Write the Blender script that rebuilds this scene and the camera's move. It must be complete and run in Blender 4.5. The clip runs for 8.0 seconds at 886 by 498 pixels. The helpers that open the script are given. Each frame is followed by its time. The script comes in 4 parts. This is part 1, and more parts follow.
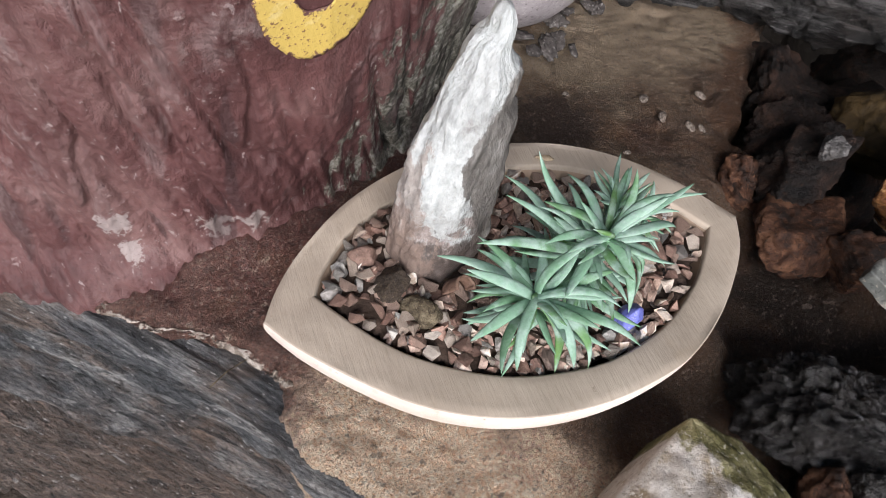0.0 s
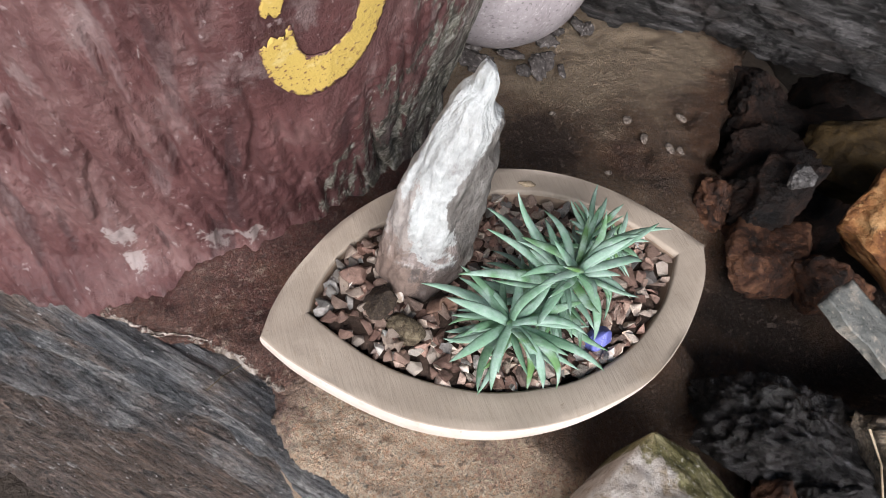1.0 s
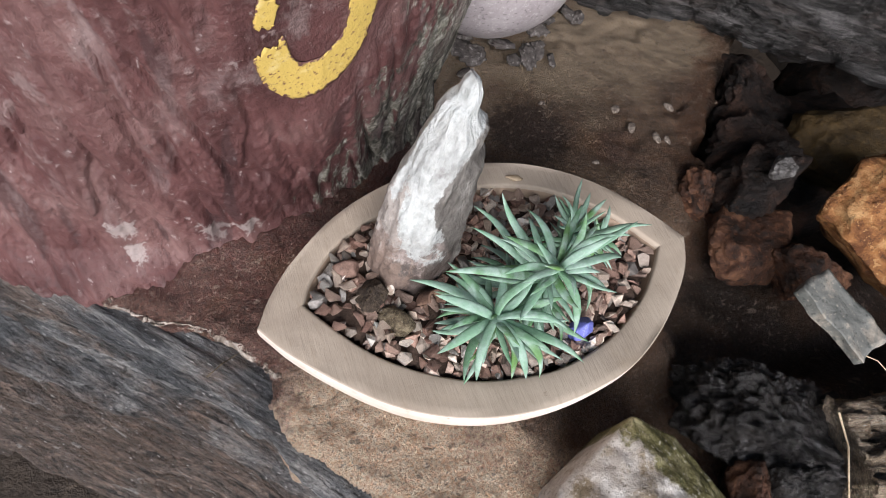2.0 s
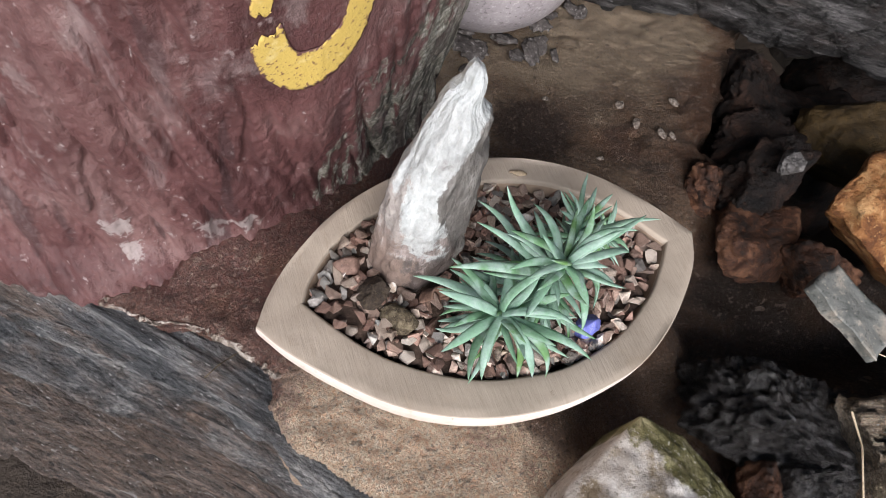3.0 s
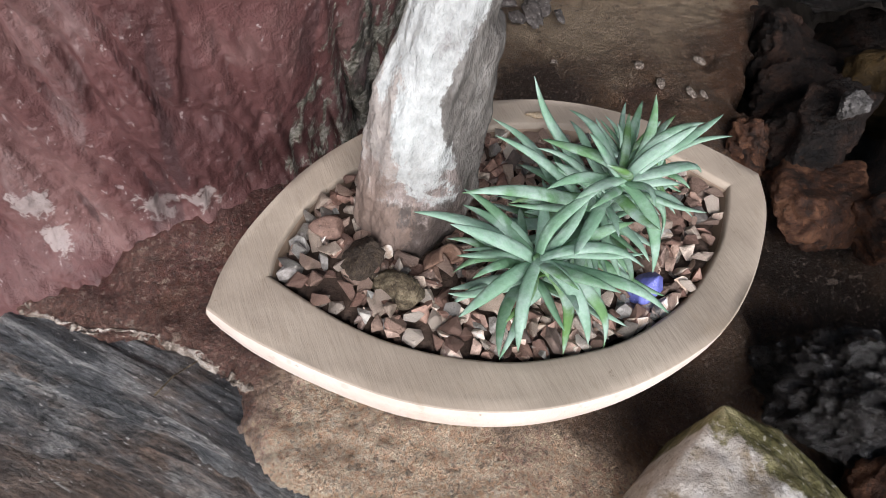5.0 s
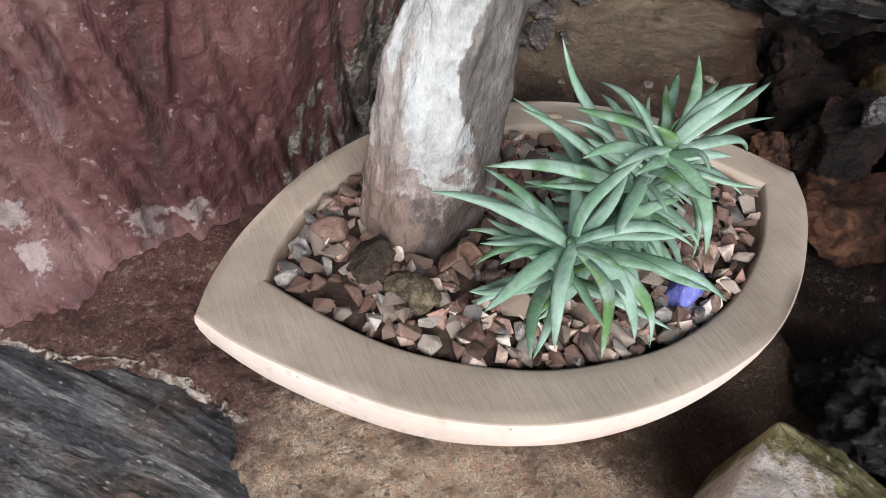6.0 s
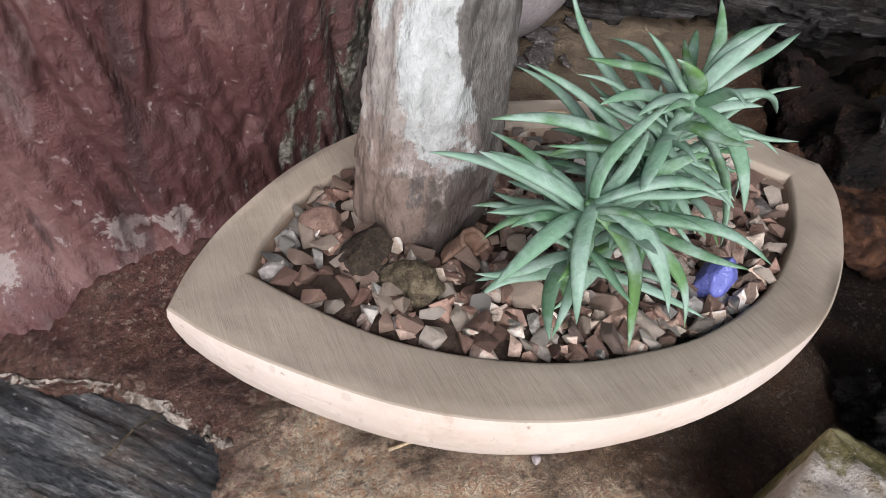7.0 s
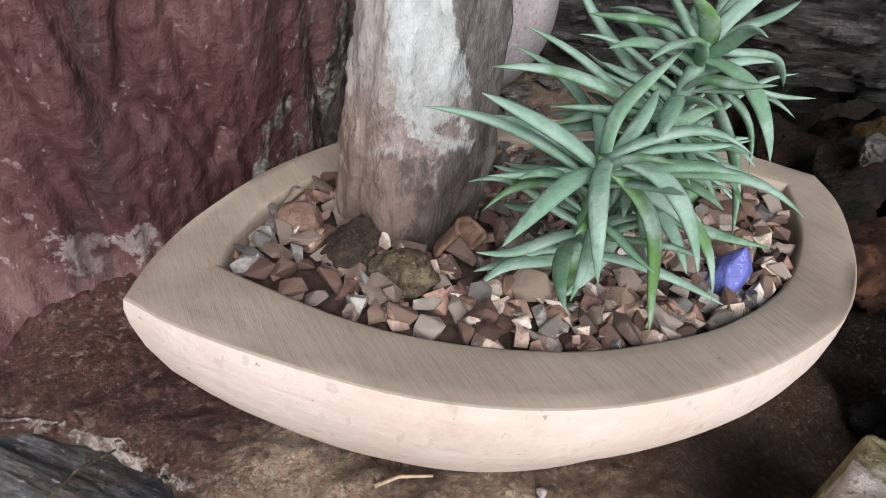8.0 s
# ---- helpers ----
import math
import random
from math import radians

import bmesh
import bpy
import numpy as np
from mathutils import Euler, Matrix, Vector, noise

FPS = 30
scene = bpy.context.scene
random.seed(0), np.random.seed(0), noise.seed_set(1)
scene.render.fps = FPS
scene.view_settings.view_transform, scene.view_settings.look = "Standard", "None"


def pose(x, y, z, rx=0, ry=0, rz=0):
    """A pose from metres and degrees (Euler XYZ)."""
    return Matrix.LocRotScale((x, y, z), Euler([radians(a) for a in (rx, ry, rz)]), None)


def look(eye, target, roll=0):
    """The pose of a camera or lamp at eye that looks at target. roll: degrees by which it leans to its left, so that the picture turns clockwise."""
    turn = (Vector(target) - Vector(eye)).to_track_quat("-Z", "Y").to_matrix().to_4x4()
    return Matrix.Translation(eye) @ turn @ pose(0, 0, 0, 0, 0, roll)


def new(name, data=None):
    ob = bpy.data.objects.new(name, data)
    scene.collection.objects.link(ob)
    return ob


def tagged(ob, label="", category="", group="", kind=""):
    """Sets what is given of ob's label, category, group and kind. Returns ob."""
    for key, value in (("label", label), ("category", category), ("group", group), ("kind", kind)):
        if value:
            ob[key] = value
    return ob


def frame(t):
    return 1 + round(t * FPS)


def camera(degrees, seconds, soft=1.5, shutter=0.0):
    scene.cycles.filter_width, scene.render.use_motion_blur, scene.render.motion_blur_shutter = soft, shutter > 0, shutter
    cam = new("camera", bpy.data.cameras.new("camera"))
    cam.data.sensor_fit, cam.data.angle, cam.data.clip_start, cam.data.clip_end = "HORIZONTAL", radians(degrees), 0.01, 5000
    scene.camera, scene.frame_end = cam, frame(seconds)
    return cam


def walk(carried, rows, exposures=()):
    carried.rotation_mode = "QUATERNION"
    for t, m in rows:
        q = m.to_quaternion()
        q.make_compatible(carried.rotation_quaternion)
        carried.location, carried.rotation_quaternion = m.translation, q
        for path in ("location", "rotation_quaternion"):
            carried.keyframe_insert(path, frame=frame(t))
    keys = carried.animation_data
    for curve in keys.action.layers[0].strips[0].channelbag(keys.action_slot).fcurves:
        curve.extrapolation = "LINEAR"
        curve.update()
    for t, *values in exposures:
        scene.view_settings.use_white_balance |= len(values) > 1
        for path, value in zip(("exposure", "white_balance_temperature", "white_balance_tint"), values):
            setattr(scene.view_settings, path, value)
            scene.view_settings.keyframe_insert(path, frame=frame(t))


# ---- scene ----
cam = camera(66.0, 8.0, soft=0.6)
PATH = [
    (0, (-0.1750, -0.1919, 0.4418), (-0.0526, 0.0116, 0.1199), 14.21),
    (0.5, (-0.1798, -0.1836, 0.4581), (-0.0540, 0.0150, 0.1345), 17.12),
    (1, (-0.1775, -0.1914, 0.4804), (-0.0515, 0.0048, 0.1554), 17.39),
    (1.5, (-0.1774, -0.1907, 0.4957), (-0.0516, 0.0013, 0.1681), 17.68),
    (2, (-0.1765, -0.1907, 0.5039), (-0.0511, -0.0076, 0.1711), 18.73),
    (3.5, (-0.1720, -0.1867, 0.4706), (-0.0463, -0.0001, 0.1399), 17.77),
    (4, (-0.1639, -0.1841, 0.4378), (-0.0326, 0.0121, 0.1148), 15.93),
    (4.5, (-0.1616, -0.1786, 0.4080), (-0.0300, 0.0232, 0.0886), 14.46),
    (5, (-0.1567, -0.1791, 0.3747), (-0.0255, 0.0289, 0.0592), 12.95),
    (5.2, (-0.1576, -0.1776, 0.3630), (-0.0256, 0.0364, 0.0519), 12.31),
    (6.3, (-0.1593, -0.1779, 0.3168), (-0.0166, 0.0616, 0.0300), 10.19),
    (6.5, (-0.1564, -0.1798, 0.3071), (-0.0130, 0.0643, 0.0246), 9.68),
    (7, (-0.1551, -0.1821, 0.2862), (-0.0087, 0.0785, 0.0203), 8.12),
    (7.5, (-0.1597, -0.1833, 0.2636), (-0.0013, 0.0921, 0.0206), 8.15),
    (8, (-0.1610, -0.1851, 0.2393), (0.0122, 0.1012, 0.0202), 8.10),
]
walk(cam, [(t, look(eye, target, roll)) for t, eye, target, roll in PATH], [(0.0, 0.06), (3.5, 0.06), (5.0, 0.0), (6.5, -0.2), (8.0, -0.34)])

# ---- light: open shade, daylight coming in low from the open side ----
SUN_DIR = Vector((-0.32, -0.86, 0.50)).normalized()
world = bpy.data.worlds.new("world")
scene.world = world
world.use_nodes = True
wn = world.node_tree
sky = wn.nodes.new("ShaderNodeTexSky")
sky.sky_type = "NISHITA"
sky.sun_disc = False
sky.sun_elevation = math.asin(SUN_DIR.z)
sky.sun_rotation = math.atan2(SUN_DIR.x, SUN_DIR.y)
wn.links.new(sky.outputs[0], wn.nodes["Background"].inputs[0])
wn.nodes["Background"].inputs[1].default_value = 0.085
sun = new("sun", bpy.data.lights.new("sun", "SUN"))
sun.data.energy = 5.8
sun.data.angle = radians(48)
sun.data.color = (1.0, 0.98, 1.01)
sun.matrix_world = look(SUN_DIR * 3, (0, 0, 0))


# ---- helpers ----
def fbm(x, y, z, octaves=4):
    return noise.fractal(Vector((x, y, z)), 0.9, 2.1, octaves)


def smooth(a, b, x):
    t = min(1.0, max(0.0, (x - a) / (b - a)))
    return t * t * (3 - 2 * t)


def lerp_list(points, x):
    """Piecewise-linear value at x of (x, value) pairs."""
    if x <= points[0][0]:
        return points[0][1]
    for (x0, v0), (x1, v1) in zip(points, points[1:]):
        if x <= x1:
            return v0 + (v1 - v0) * (x - x0) / (x1 - x0)
    return points[-1][1]


def mesh_of(name, bm, material, is_smooth=True):
    me = bpy.data.meshes.new(name)
    bm.normal_update()
    bm.to_mesh(me)
    bm.free()
    me.materials.append(material)
    if is_smooth:
        me.polygons.foreach_set("use_smooth", [True] * len(me.polygons))
    return me


def thing(name, bm, material, label, category, group="", kind="", is_smooth=True):
    return tagged(new(name, mesh_of(name, bm, material, is_smooth)), label, category, group, kind)


def part(name, bm, material, parent, label="", is_smooth=True):
    ob = new(name, mesh_of(name, bm, material, is_smooth))
    ob.parent = parent
    return tagged(ob, label) if label else ob


def grid(nu, nv, place, uv=None, close_u=False):
    """A sheet of nu by nv points; place(i, j) gives a point."""
    bm = bmesh.new()
    rows = [[bm.verts.new(place(i, j)) for i in range(nu)] for j in range(nv)]
    layer = bm.loops.layers.uv.new("UVMap") if uv else None
    for j in range(nv - 1):
        for i in range(nu if close_u else nu - 1):
            k = (i + 1) % nu
            f = bm.faces.new((rows[j][i], rows[j][k], rows[j + 1][k], rows[j + 1][i]))
            if uv:
                for loop, (a, b) in zip(f.loops, ((i, j), (i + 1, j), (i + 1, j + 1), (i, j + 1))):
                    loop[layer].uv = uv(a, b)
    return bm, rows


# ---- materials ----
WALL_PLAN = [(-0.70, 0.36), (-0.50, 0.255), (-0.40, 0.190), (-0.32, 0.143), (-0.27, 0.121), (-0.235, 0.109), (-0.20, 0.107), (-0.15, 0.110), (-0.10, 0.1205), (-0.05, 0.141), (0.0, 0.172), (0.03, 0.200), (0.052, 0.232), (0.062, 0.265)]
class Nodes:
    """A node material under construction."""

    def __init__(self, name, coords="Object"):
        self.mat = bpy.data.materials.new(name)
        self.mat.use_nodes = True
        self.tree = self.mat.node_tree
        self.bsdf = self.tree.nodes["Principled BSDF"]
        self.src = self.add("ShaderNodeTexCoord").outputs[coords]

    def add(self, kind):
        return self.tree.nodes.new(kind)

    def link(self, a, b):
        self.tree.links.new(a, b)

    def put(self, socket, value):
        if hasattr(value, "is_output"):
            self.link(value, socket)
        else:
            socket.default_value = value

    def noise(self, scale, detail=6.0, rough=0.6, stretch=(1, 1, 1), distort=0.0, turn=(0, 0, 0)):
        m = self.add("ShaderNodeMapping")
        m.inputs["Scale"].default_value = stretch
        m.inputs["Rotation"].default_value = [radians(a) for a in turn]
        self.link(self.src, m.inputs["Vector"])
        n = self.add("ShaderNodeTexNoise")
        n.inputs["Scale"].default_value = scale
        n.inputs["Detail"].default_value = detail
        n.inputs["Roughness"].default_value = rough
        n.inputs["Distortion"].default_value = distort
        self.link(m.outputs[0], n.inputs["Vector"])
        return n.outputs["Fac"]

    def cells(self, scale, stretch=(1, 1, 1), feature="F1"):
        m = self.add("ShaderNodeMapping")
        m.inputs["Scale"].default_value = stretch
        self.link(self.src, m.inputs["Vector"])
        n = self.add("ShaderNodeTexVoronoi")
        n.feature = feature
        n.inputs["Scale"].default_value = scale
        self.link(m.outputs[0], n.inputs["Vector"])
        return n.outputs["Distance"]

    def ramp(self, fac, stops):
        r = self.add("ShaderNodeValToRGB")
        while len(r.color_ramp.elements) < len(stops):
            r.color_ramp.elements.new(0.5)
        for e, (at, c) in zip(r.color_ramp.elements, stops):
            e.position = at
            e.color = (*c, 1) if len(c) == 3 else c
        self.link(fac, r.inputs[0])
        return r.outputs[0]

    def step(self, fac, low, high):
        m = self.add("ShaderNodeMapRange")
        m.interpolation_type = "SMOOTHSTEP"
        self.link(fac, m.inputs[0])
        m.inputs[1].default_value, m.inputs[2].default_value = low, high
        return m.outputs[0]

    def mix(self, fac, a, b, mode="MIX"):
        m = self.add("ShaderNodeMix")
        m.data_type, m.blend_type = "RGBA", mode
        self.put(m.inputs[0], fac)
        self.put(m.inputs[6], a if hasattr(a, "is_output") else (*a, 1))
        self.put(m.inputs[7], b if hasattr(b, "is_output") else (*b, 1))
        return m.outputs[2]

    def math(self, op, a, b=0.0, c=0.0):
        m = self.add("ShaderNodeMath")
        m.operation = op
        for s, v in zip(m.inputs, (a, b, c)):
            self.put(s, v)
        return m.outputs[0]

    def axis(self):
        m = self.add("ShaderNodeSeparateXYZ")
        self.link(self.src, m.inputs[0])
        return m.outputs

    def patch(self, colour, at, r, tone, strength=0.8, grain=85, rag=2.4):
        """A ragged patch round a point."""
        d = self.add("ShaderNodeVectorMath")
        d.operation = "DISTANCE"
        self.link(self.src, d.inputs[0])
        d.inputs[1].default_value = at
        k = self.math("MULTIPLY_ADD", self.noise(grain, 6, 0.75), rag, self.math("MULTIPLY", d.outputs["Value"], -1.0 / r))
        return self.mix(self.math("MULTIPLY", self.step(k, 0.25, 0.4), strength), colour, tone)

    def rotate(self, turn):
        """Turn the coordinates that later textures use."""
        m = self.add("ShaderNodeMapping")
        m.inputs["Rotation"].default_value = [radians(a) for a in turn]
        self.link(self.src, m.inputs["Vector"])
        self.src = m.outputs[0]

    def flecks(self, colour, scale, pale, dark, share=0.57, strength=0.7, stretch=(1, 1, 1)):
        """Fine pale grains and dark pits over a colour."""
        g = self.noise(scale, 3, 0.6, stretch)
        colour = self.mix(self.math("MULTIPLY", self.step(g, share, share + 0.05), strength), colour, pale)
        return self.mix(self.math("MULTIPLY", self.step(g, 1 - share, 0.95 - share), strength), colour, dark)

    def bump(self, pairs):
        """pairs: (height socket, metres)."""
        last = None
        for h, d in pairs:
            b = self.add("ShaderNodeBump")
            b.inputs["Distance"].default_value = d
            b.inputs["Strength"].default_value = 1.0
            self.link(h, b.inputs["Height"])
            if last:
                self.link(last, b.inputs["Normal"])
            last = b.outputs[0]
        self.link(last, self.bsdf.inputs["Normal"])

    def done(self, colour, roughness, gloss=0.5):
        self.put(self.bsdf.inputs["Base Color"], colour)
        self.put(self.bsdf.inputs["Roughness"], roughness)
        self.bsdf.inputs["Specular IOR Level"].default_value = gloss
        return self.mat


def stone_material(name, stops, scale, grain=400.0, relief=0.0012, roughness=0.75, stretch=(1, 1, 1), turn=(0, 0, 0), gloss=0.4, spots=None):
    n = Nodes(name)
    big = n.noise(scale, 8, 0.65, stretch, 0.6, turn)
    fine = n.noise(grain, 5, 0.7, stretch, 0, turn)
    colour = n.ramp(big, stops)
    colour = n.mix(0.45, colour, n.ramp(fine, [(0.25, (0.35, 0.35, 0.35)), (0.75, (0.65, 0.65, 0.65))]), "OVERLAY")
    colour = n.flecks(colour, grain * 0.8, tuple(min(0.8, 1.25 * c) for c in stops[-1][1]), tuple(0.35 * c for c in stops[0][1]), 0.60, 0.55)
    if spots:
        colour = n.mix(n.step(n.noise(scale * 2.3, 6, 0.7), spots[0], spots[0] + 0.06), colour, spots[1])
    n.bump([(n.noise(scale * 4, 6, 0.7, stretch, 0, turn), relief), (fine, relief * 0.35)])
    return n.done(colour, n.math("MULTIPLY_ADD", fine, 0.25, roughness - 0.12), gloss)


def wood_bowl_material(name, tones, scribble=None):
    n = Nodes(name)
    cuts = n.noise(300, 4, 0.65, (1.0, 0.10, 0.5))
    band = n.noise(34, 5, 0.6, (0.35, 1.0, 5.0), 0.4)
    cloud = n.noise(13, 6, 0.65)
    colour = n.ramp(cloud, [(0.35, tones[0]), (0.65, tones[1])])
    colour = n.mix(0.15, colour, n.ramp(band, [(0.3, (0.36, 0.34, 0.33)), (0.7, (0.62, 0.62, 0.62))]), "OVERLAY")
    colour = n.mix(0.12, colour, n.ramp(cuts, [(0.3, (0.34, 0.33, 0.32)), (0.7, (0.64, 0.64, 0.64))]), "OVERLAY")
    stain = n.noise(22, 5, 0.7)
    colour = n.mix(n.math("MULTIPLY", n.step(stain, 0.55, 0.75), 0.35), colour, (0.36, 0.27, 0.18))
    nick = n.noise(120, 3, 0.5, (2.2, 0.5, 1.0))
    colour = n.mix(n.math("MULTIPLY", n.step(nick, 0.62, 0.70), 0.2), colour, (0.24, 0.18, 0.125))
    marks = n.noise(170, 4, 0.6, (1, 1.6, 1))
    colour = n.mix(n.math("MULTIPLY", n.step(marks, 0.68, 0.74), 0.55), colour, (0.19, 0.13, 0.085))
    if scribble:
        colour = n.patch(colour, scribble, 0.012, (0.14, 0.10, 0.07), 0.6, 520, 0.78)
    n.bump([(cuts, 0.0005), (band, 0.0004), (cloud, 0.001)])
    return n.done(colour, 0.6, 0.35)


def wall_material():
    """Maroon paint on grooved plaster, worn grey low down and along its edge."""
    n = Nodes("worn maroon paint")
    ax = n.axis()
    streak = n.noise(34, 7, 0.65, (1.0, 1.0, 0.20), 0.5, (0, -14, 0))
    blotch = n.noise(13, 6, 0.65, (1, 1, 0.6))
    fine = n.noise(260, 6, 0.7)
    paint = n.ramp(blotch, [(0.36, (0.062, 0.023, 0.023)), (0.5, (0.104, 0.043, 0.042)), (0.64, (0.165, 0.090, 0.085))])
    paint = n.mix(0.5, paint, n.ramp(streak, [(0.3, (0.28, 0.27, 0.27)), (0.7, (0.66, 0.65, 0.64))]), "OVERLAY")
    paint = n.mix(0.35, paint, n.ramp(fine, [(0.25, (0.3, 0.3, 0.3)), (0.75, (0.68, 0.68, 0.68))]), "OVERLAY")
    bare = n.ramp(fine, [(0.38, (0.075, 0.070, 0.052)), (0.5, (0.20, 0.19, 0.155)), (0.62, (0.42, 0.40, 0.36))])
    crack = n.noise(62, 4, 0.65, (1.0, 1.0, 0.16), 0.4)
    bare = n.mix(n.math("MULTIPLY", n.step(crack, 0.49, 0.42), 0.85), bare, (0.028, 0.026, 0.020))
    edge = n.math("ADD", n.math("MULTIPLY", ax[0], 5.2), n.math("MULTIPLY", ax[2], -1.6))
    edge = n.math("ADD", edge, n.math("MULTIPLY", n.noise(85, 7, 0.78, (1, 1, 0.25)), 2.0))
    colour = n.mix(n.step(edge, 0.53, 0.62), paint, bare)
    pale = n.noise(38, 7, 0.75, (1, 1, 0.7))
    # Pale scuffs; their increase with height paints in the brighter upper wall.
    scuff_light = n.math("MULTIPLY_ADD", ax[2], 0.45, pale)
    colour = n.mix(n.math("MULTIPLY", n.step(scuff_light, 0.64, 0.74), 0.35), colour, (0.30, 0.235, 0.225))
    chips = n.noise(120, 4, 0.6)
    colour = n.mix(n.math("MULTIPLY", n.step(chips, 0.65, 0.72), 0.5), colour, (0.36, 0.28, 0.27))
    for x, z, r in ((-0.2345, 0.066, 0.017), (-0.234, 0.038, 0.014), (-0.205, 0.042, 0.012), (-0.172, 0.043, 0.018), (-0.148, 0.046, 0.016), (-0.137, 0.290, 0.014), (-0.112, 0.290, 0.010)):
        colour = n.patch(colour, (x, lerp_list(WALL_PLAN, x) - 0.004, z), r, (0.38, 0.33, 0.315), 0.7)
    colour = n.flecks(colour, 230, (0.50, 0.42, 0.41), (0.035, 0.016, 0.016), 0.66, 0.40, (1, 1, 0.6))
    line = n.noise(46, 3, 0.5, (1.0, 1.0, 0.10), 0.3, (0, -12, 0))
    colour = n.mix(n.math("MULTIPLY", n.step(line, 0.42, 0.34), 0.65), colour, (0.040, 0.020, 0.021))
    smear = n.noise(20, 6, 0.7, (1.0, 1.0, 0.35), 0.3, (0, -14, 0))
    colour = n.mix(n.math("MULTIPLY", n.step(smear, 0.55, 0.66), 0.40), colour, (0.27, 0.20, 0.195))
    n.bump([(streak, 0.002), (line, 0.004), (pale, 0.002), (chips, 0.0015), (fine, 0.0012)])
    return n.done(colour, n.math("MULTIPLY_ADD", fine, 0.3, 0.42), 0.45)


def yellow_material():
    """Brushed yellow paint, worn through to maroon in flecks and along its edges."""
    n = Nodes("yellow paint")
    fine = n.noise(330, 5, 0.65)
    colour = n.mix(n.step(fine, 0.58, 0.62), (0.56, 0.40, 0.105), (0.20, 0.105, 0.05))
    colour = n.mix(n.step(n.noise(90, 4, 0.6), 0.58, 0.72), colour, (0.64, 0.50, 0.20))
    uv = n.add("ShaderNodeSeparateXYZ")
    n.link(n.add("ShaderNodeTexCoord").outputs["UV"], uv.inputs[0])
    rim = n.math("ABSOLUTE", n.math("SUBTRACT", uv.outputs[0], 0.5))
    wear = n.math("ADD", rim, n.math("MULTIPLY", n.noise(190, 6, 0.75), 0.8))
    colour = n.mix(n.step(wear, 0.84, 0.90), colour, (0.105, 0.045, 0.043))
    n.bump([(fine, 0.0006)])
    return n.done(colour, 0.6)


def ledge_material():
    """Rough brown render, damp, with maroon paint run down beside the wall; light and shade are painted in."""
    n = Nodes("rough brown render")
    ax = n.axis()
    fine = n.noise(330, 8, 0.75)
    mid = n.noise(75, 7, 0.7)
    big = n.noise(11, 5, 0.6)
    colour = n.ramp(big, [(0.35, (0.110, 0.066, 0.046)), (0.5, (0.190, 0.120, 0.080)), (0.65, (0.28, 0.185, 0.120))])
    # Light falling in front of the planter, painted as a paler tone.
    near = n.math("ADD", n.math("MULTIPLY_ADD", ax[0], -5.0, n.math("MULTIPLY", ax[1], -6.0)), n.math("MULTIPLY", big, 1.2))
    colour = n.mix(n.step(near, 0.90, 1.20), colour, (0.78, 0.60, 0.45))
    run = n.math("SUBTRACT", n.math("MULTIPLY", ax[1], 9.0), n.math("MULTIPLY", ax[0], 9.0))
    run = n.math("ADD", run, n.math("MULTIPLY", mid, 1.0))
    colour = n.mix(n.math("MULTIPLY", n.step(run, 1.45, 2.0), 0.9), colour, (0.150, 0.056, 0.048))
    colour = n.mix(0.7, colour, n.ramp(fine, [(0.42, (0.22, 0.21, 0.2)), (0.58, (0.74, 0.73, 0.7))]), "OVERLAY")
    colour = n.mix(0.4, colour, n.ramp(mid, [(0.3, (0.3, 0.3, 0.3)), (0.7, (0.66, 0.66, 0.66))]), "OVERLAY")
    # Back of the ledge lightened in colour to make up for missing light.
    far = n.math("ADD", n.math("MULTIPLY", ax[1], 5.0), n.math("MULTIPLY", n.noise(16, 5, 0.65), 1.2))
    colour = n.mix(n.math("MULTIPLY", n.step(far, 1.55, 2.1), 0.85), colour, (0.46, 0.35, 0.24))
    # Rust towards the right, then the hollow's shade painted on as near-black.
    rust_shade = n.math("MULTIPLY_ADD", n.math("MAXIMUM", n.math("SUBTRACT", ax[1], 0.14), 0.0), -5.1, n.math("MULTIPLY", ax[0], 6.0))
    rust_shade = n.math("ADD", rust_shade, n.math("MULTIPLY", n.noise(22, 6, 0.7), 1.6))
    colour = n.mix(n.math("MULTIPLY", n.step(rust_shade, 2.35, 2.7), 0.75), colour, (0.15, 0.060, 0.026))
    rust_shade = n.math("ADD", rust_shade, n.math("MULTIPLY", n.step(ax[1], 0.07, -0.01), 0.45))
    colour = n.mix(n.math("MULTIPLY", n.step(rust_shade, 2.62, 2.95), 0.9), colour, (0.028, 0.018, 0.013))
    colour = n.patch(colour, (0.15, 0.205, 0.0), 0.060, (0.050, 0.028, 0.022), 0.8, 22, 2.0)
    colour = n.patch(colour, (0.235, 0.17, 0.0), 0.030, (0.085, 0.036, 0.030), 0.6, 30, 2.2)
    tint = n.noise(9, 4, 0.6)
    colour = n.mix(n.math("MULTIPLY", n.step(tint, 0.54, 0.66), 0.45), colour, (0.19, 0.095, 0.045))
    colour = n.flecks(colour, 430, (0.60, 0.49, 0.40), (0.03, 0.020, 0.014), 0.59, 0.5)
    colour = n.flecks(colour, 120, (0.52, 0.41, 0.32), (0.020, 0.012, 0.008), 0.62, 0.55, (0.8, 1.2, 1))
    n.bump([(n.noise(150, 4, 0.6), 0.012), (mid, 0.015), (fine, 0.010)])
    return n.done(colour, n.math("MULTIPLY_ADD", fine, 0.4, 0.17), 0.65)


